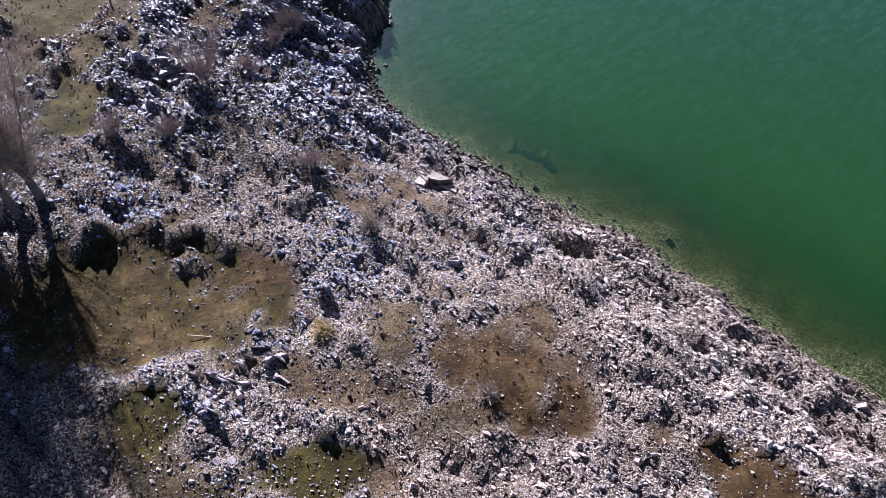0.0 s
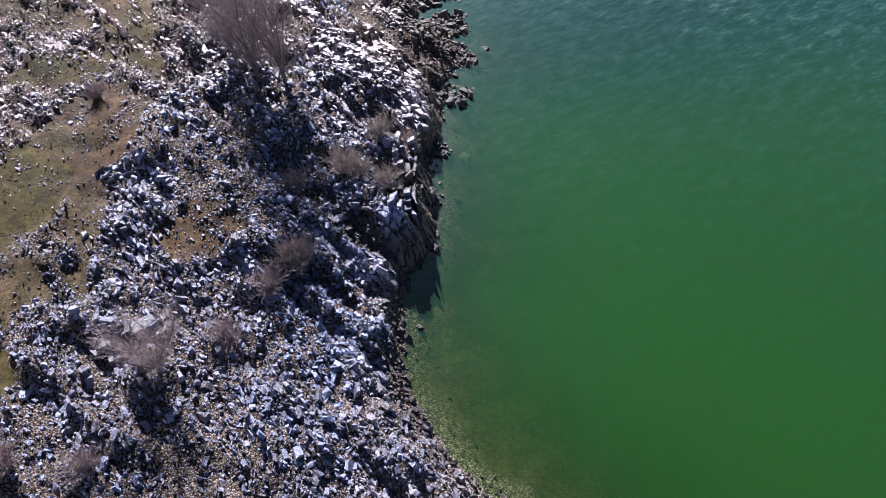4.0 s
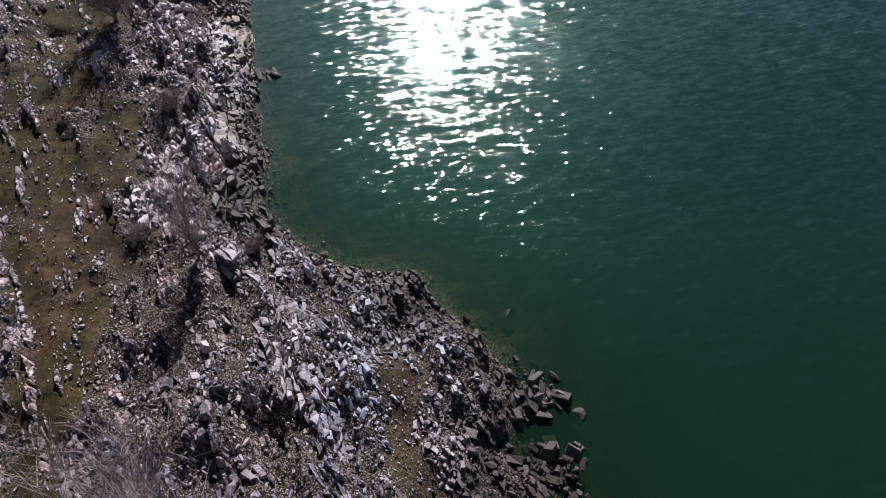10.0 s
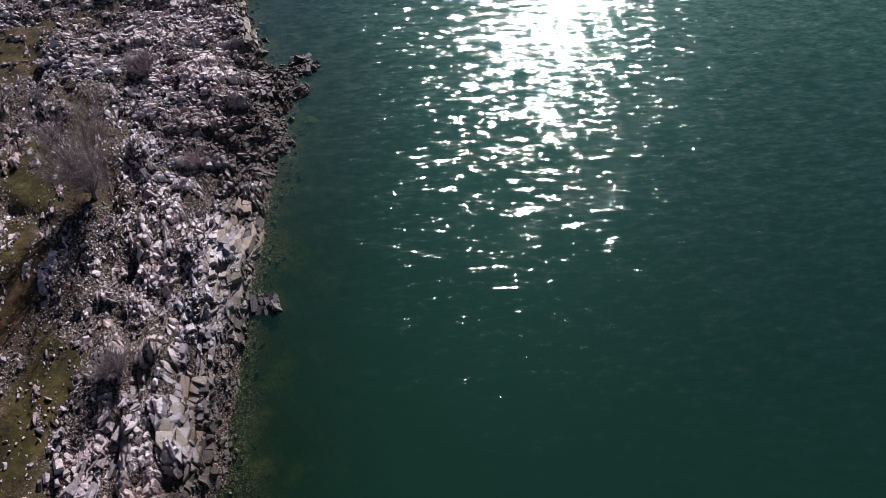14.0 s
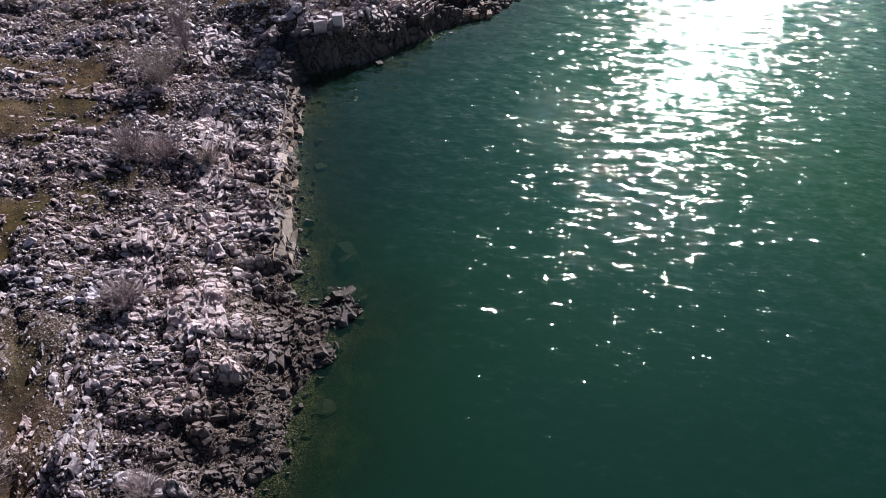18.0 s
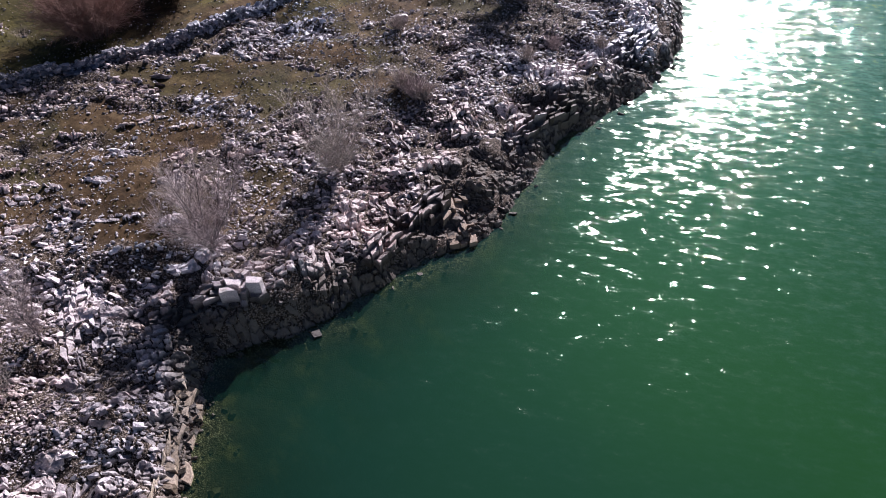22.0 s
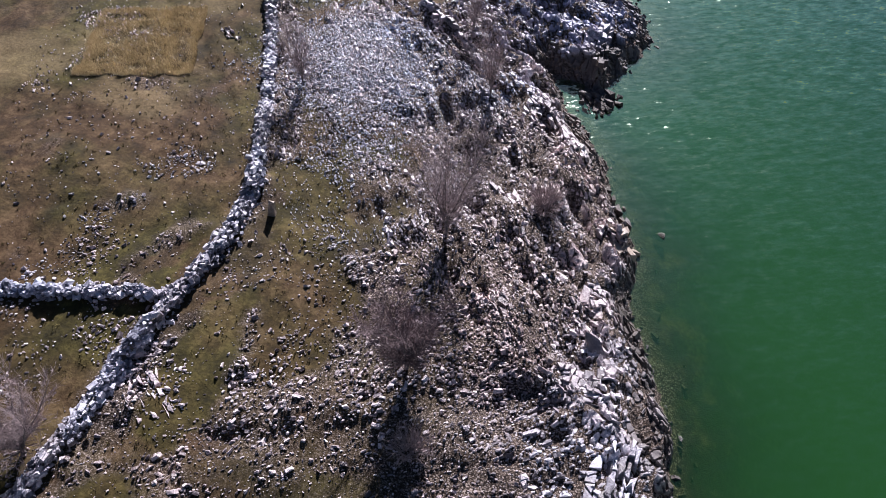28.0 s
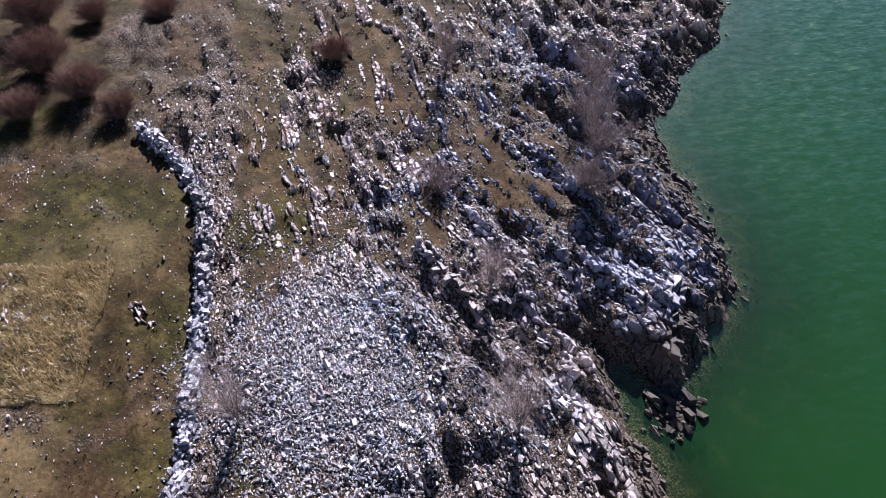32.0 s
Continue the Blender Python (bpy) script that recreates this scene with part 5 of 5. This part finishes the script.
TALL = "tall bare tree with grey-lilac twigs"
plant(bare_tree("bare_tree", 7.4, 0.36, 10, 5, 8, 0.09, TWIG, 1, 1.0),
      [(-14.6, 45.5, 1.12, TALL + " on the rocky point"), (-16.4, 47.0, 0.9, TALL), (-73.5, 139.9, 1.05, TALL + " on the stony slope")], "bare trees on the bank", False)
plant(bare_tree("bare_tree", 7.6, 0.30, 8, 7, 13, 0.14, TWIG_PALE, 12, 1.3),
      [(-19.2, 17.3, 1.5, "tall bare tree beside the brown flat"), (-20.2, 17.2, 1.6, "tall bare tree in a clump"), (-18.3, 18.0, 1.4, "tall bare tree in a clump")], "bare trees on the bank", False)
plant(bare_tree("bare_tree", 4.4, 0.6, 11, 8, 13, 0.1, TWIG_DARK, 13, 1.4),
      [(-70.4, 131.6, 1.15, "dense dark bare tree with a long shadow")], "bare trees on the bank", False)
plant(bare_tree("bare_tree", 7.2, 0.26, 9, 5, 8, 0.09, TWIG, 2, 1.0),
      [(-13.1, 45.5, 1.08, TALL + " on the rocky point"), (-23.2, 58.0, 0.72, "slender bare tree with dark upright twigs"), (-77.2, 151.2, 0.7, "slender bare tree with grey twigs above the cove"),
       (-87.2, 145.0, 0.62, "slender bare tree beside the dry stone wall"), (-81.9, 157.2, 0.55, "slender bare tree on the rock ledge"), (-93.3, 171.4, 0.55, "slender bare tree on the turf"), (-62.9, 92.2, 0.6, "slender bare tree amid rubble")], "bare trees on the bank", False)
WIDE = "low spreading bare tree with forking limbs"
plant(bare_tree("bare_tree", 5.6, 1.0, 10, 7, 11, 0.10, TWIG, 3, 1.6),
      [(-40.0, 72.0, 1.0, WIDE + " at the edge of turf"), (-61.7, 100.5, 1.0, WIDE + " above the dark cove"), (-81.2, 120.2, 0.9, WIDE + " against the stone wall"), 
       (-12.7, 27.0, 0.62, "small bare tree on the slabs"), (-83.4, 172.6, 0.68, WIDE + " on the far point"), (-81.5, 169.2, 0.68, WIDE + " on the far point"), (-84.8, 176.0, 0.68, WIDE + " on the far point")], "bare trees on the bank", False)
plant(bare_tree("bare_tree", 4.6, 1.25, 10, 7, 10, 0.06, TWIG_PALE, 4),
      [(-62.8, 108.9, 1.15, "pale round bare tree with a dense crown"), (-60.4, 89.2, 0.62, "pale small bare tree amid rubble"), (-64.6, 101.2, 0.7, "pale small bare tree on the bank")], "bare trees on the bank", False)
plant(shrub("shrub", 4.4, 7.2, 260, 40, TWIG_RED, 5, 0.0075),
      [(-83.6, 104.0, 1.0, "large dense reddish-brown leafless shrub in the pasture"), (-85.2, 110.0, 0.9, "large dense reddish-brown leafless shrub in the pasture"), (-107.7, 156.6, 0.38, "dark leafless shrub at the wall's end"), (-111.2, 156.8, 0.5, "dark leafless shrub at the wall's end"),
       (-115.8, 157.2, 0.6, "large dark leafless shrub in the thicket"), (-120.5, 160.4, 0.7, "large dark leafless shrub in the thicket"), (-112.6, 153.4, 0.42, "dark leafless shrub in the thicket"), (-117.6, 163.0, 0.4, "reddish leafless shrub on the slope"),
       (-114.0, 166.0, 0.42, "reddish leafless shrub on the slope"), (-100.4, 168.6, 0.36, "reddish leafless shrub on stony turf"), (-92.0, 98.0, 1.0, "large dense reddish-brown leafless shrub in the pasture")], "leafless shrubs", False)
GREY = "low grey leafless shrub"
plant(shrub("shrub", 1.5, 2.2, 60, 16, TWIG, 6),
      [(-13.9, 23.0, 0.8, GREY + " among blue-grey rubble"), (-11.0, 29.2, 0.9, GREY + " among rubble"), (-9.2, 33.6, 1.1, GREY + " on the bank"), (-16.4, 22.6, 0.8, GREY + " among rubble"), (-6.2, 20.6, 0.8, GREY + " on the beach"),
       (-10.5, 37.8, 1.0, GREY + " on dark rock"), (-23.0, 43.0, 0.6, "small dark leafless shrub on turf"), (-54.8, 86.3, 1.2, GREY + " among rubble"), (-46.5, 80.4, 1.1, GREY + " among rubble"), (-55.4, 85.0, 1.3, GREY + " among rubble"),
       (-65.0, 116.2, 1.1, GREY + " on brown stony ground"), (-69.9, 144.3, 1.3, GREY + " above the shore rocks"), (-63.4, 126.8, 0.7, GREY + " among rubble"), (-80.6, 166.2, 1.5, GREY + " on the far point"), (-87.9, 161.8, 1.2, GREY + " between rock ribs"),
       (-21.5, 59.8, 0.7, GREY + " by the slabs"), (-31.0, 66.2, 0.9, GREY + " by the slabs"), (-38.3, 77.0, 0.9, GREY + " among rubble"), (-68.2, 128.6, 1.0, GREY + " on stony ground"), (-10.0, 31.9, 0.9, GREY + " on the bank")], "leafless shrubs", False)
PALE = "low pale straw-coloured leafless shrub"
plant(shrub("shrub", 1.3, 2.2, 60, 14, TWIG_PALE, 8),
      [(-3.1, 16.6, 0.8, PALE + " on the beach"), (-9.4, 33.5, 1.1, PALE + " on the bank"), (-7.1, 41.9, 1.0, PALE + " on the rock shelf"), (-8.3, 39.1, 1.1, PALE + " on dark rock"), (-6.0, 38.3, 1.0, PALE + " above the water"), (-7.5, 38.8, 1.0, PALE + " on dark rock"),
       (1.8, 8.0, 0.6, PALE + " on brown earth"), (-63.2, 124.0, 0.8, PALE + " among rubble"), (-66.2, 116.0, 1.0, PALE + " on stony ground"), (-64.4, 116.4, 0.9, PALE + " on stony ground"), (-71.2, 119.7, 0.8, PALE + " behind a boulder"), (-61.5, 129.4, 0.7, PALE + " on the shore"),
       (-26.5, 57.8, 0.8, PALE + " by the ledge"), (-5.6, 42.4, 0.7, PALE + " on the rock shelf"), (-52.9, 88.2, 0.9, PALE + " among rubble")], "leafless shrubs", False)
plant(shrub("shrub", 0.8, 1.1, 110, 10, DRY_GRASS, 9), [(-4.5, 10.7, 1.0, "round yellow-brown tussock shrub with a dark shadow")], "leafless shrubs", False)


# ---- grasses, pole, standing stone ----
def blades(name, x, y, high, wide, material, label, category, r):
    n = len(x)
    z = height_at(x, y)
    foot = np.column_stack([x, y, z - 0.02])
    ang, tilt = r.uniform(0, 6.283, n), r.normal(0, 0.35, (n, 2))
    side = np.column_stack([np.cos(ang), np.sin(ang), np.zeros(n)]) * wide[:, None]
    tip = foot + np.column_stack([tilt * high[:, None], high])
    v = np.stack([foot - side, foot + side, tip], 1).reshape(-1, 3)
    return tagged(new(name, raw_mesh(name, v, np.arange(3 * n).reshape(-1, 3), material)), label, category, kind="stuff")


r = np.random.default_rng(91)
n = 60000
u, v = r.uniform(-1, 1, n), r.uniform(-1, 1, n)
edge = np.maximum(np.abs(u), np.abs(v)) + 0.12 * fbm(u * 3, v * 3, 3, 6)
keep = r.random(n) < (0.3 + 0.7 * fbm(u * 4, v * 4, 3, 5) + 0.5 * ease(0.7, 0.9, edge)) * ease(1.02, 0.95, edge)
cx, cy, sx, sy, turn = -99.2, 143.0, 3.9, 3.7, radians(-54)
gx = cx + u * sx * math.cos(turn) - v * sy * math.sin(turn)
gy = cy + u * sx * math.sin(turn) + v * sy * math.cos(turn)
blades("dry_grass", gx[keep], gy[keep], r.uniform(0.10, 0.32, keep.sum()), r.uniform(0.01, 0.026, keep.sum()), DRY_GRASS, "field of tall straw-coloured dry grass", "dry grass", r)
x, y, d, grass = jittered(0.5, r)
keep = (grass > 0.4) & (r.random(len(x)) < 0.5 * value_noise(x / 3, y / 3, 95))
bx, by = np.repeat(x[keep], 9), np.repeat(y[keep], 9)
spread = np.repeat(r.uniform(0.03, 0.12, keep.sum()), 9)
bx, by = bx + r.normal(0, 1, len(bx)) * spread, by + r.normal(0, 1, len(by)) * spread
blades("tussocks", bx, by, r.uniform(0.06, 0.2, len(bx)), r.uniform(0.01, 0.03, len(bx)), TUSSOCK, "small dark olive grass tussocks on the turf", "grass", r)

z = float(height_at(-9.25, 10.8))
pole = Sticks(8)
pole.add(np.array([-0.8, 0, 0]), np.array([0.1, 0.02, 0.03]), 0.024, 0.022)
pole.add(np.array([0.1, 0.02, 0.03]), np.array([0.85, -0.03, 0.0]), 0.022, 0.016)
ob = new("wooden_pole", pole.mesh("wooden_pole", PALE_WOOD))
ob.matrix_world = pose(-9.25, 10.8, z + 0.03, 0, 0, -8)
tagged(ob, "bleached wooden pole lying on the brown flat", "pole")
z = float(height_at(-81.5, 135.6))
me = raw_mesh("standing_stone", block_shapes(3, 8)[1] * (0.26, 0.24, 0.6), BOX_F, SHELF)
ob = new("standing_stone", me)
ob.matrix_world = pose(-81.5, 135.6, z + 0.42, 0, 4, 20)
tagged(ob, "short pale standing stone on turf beside the wall", "standing stone")
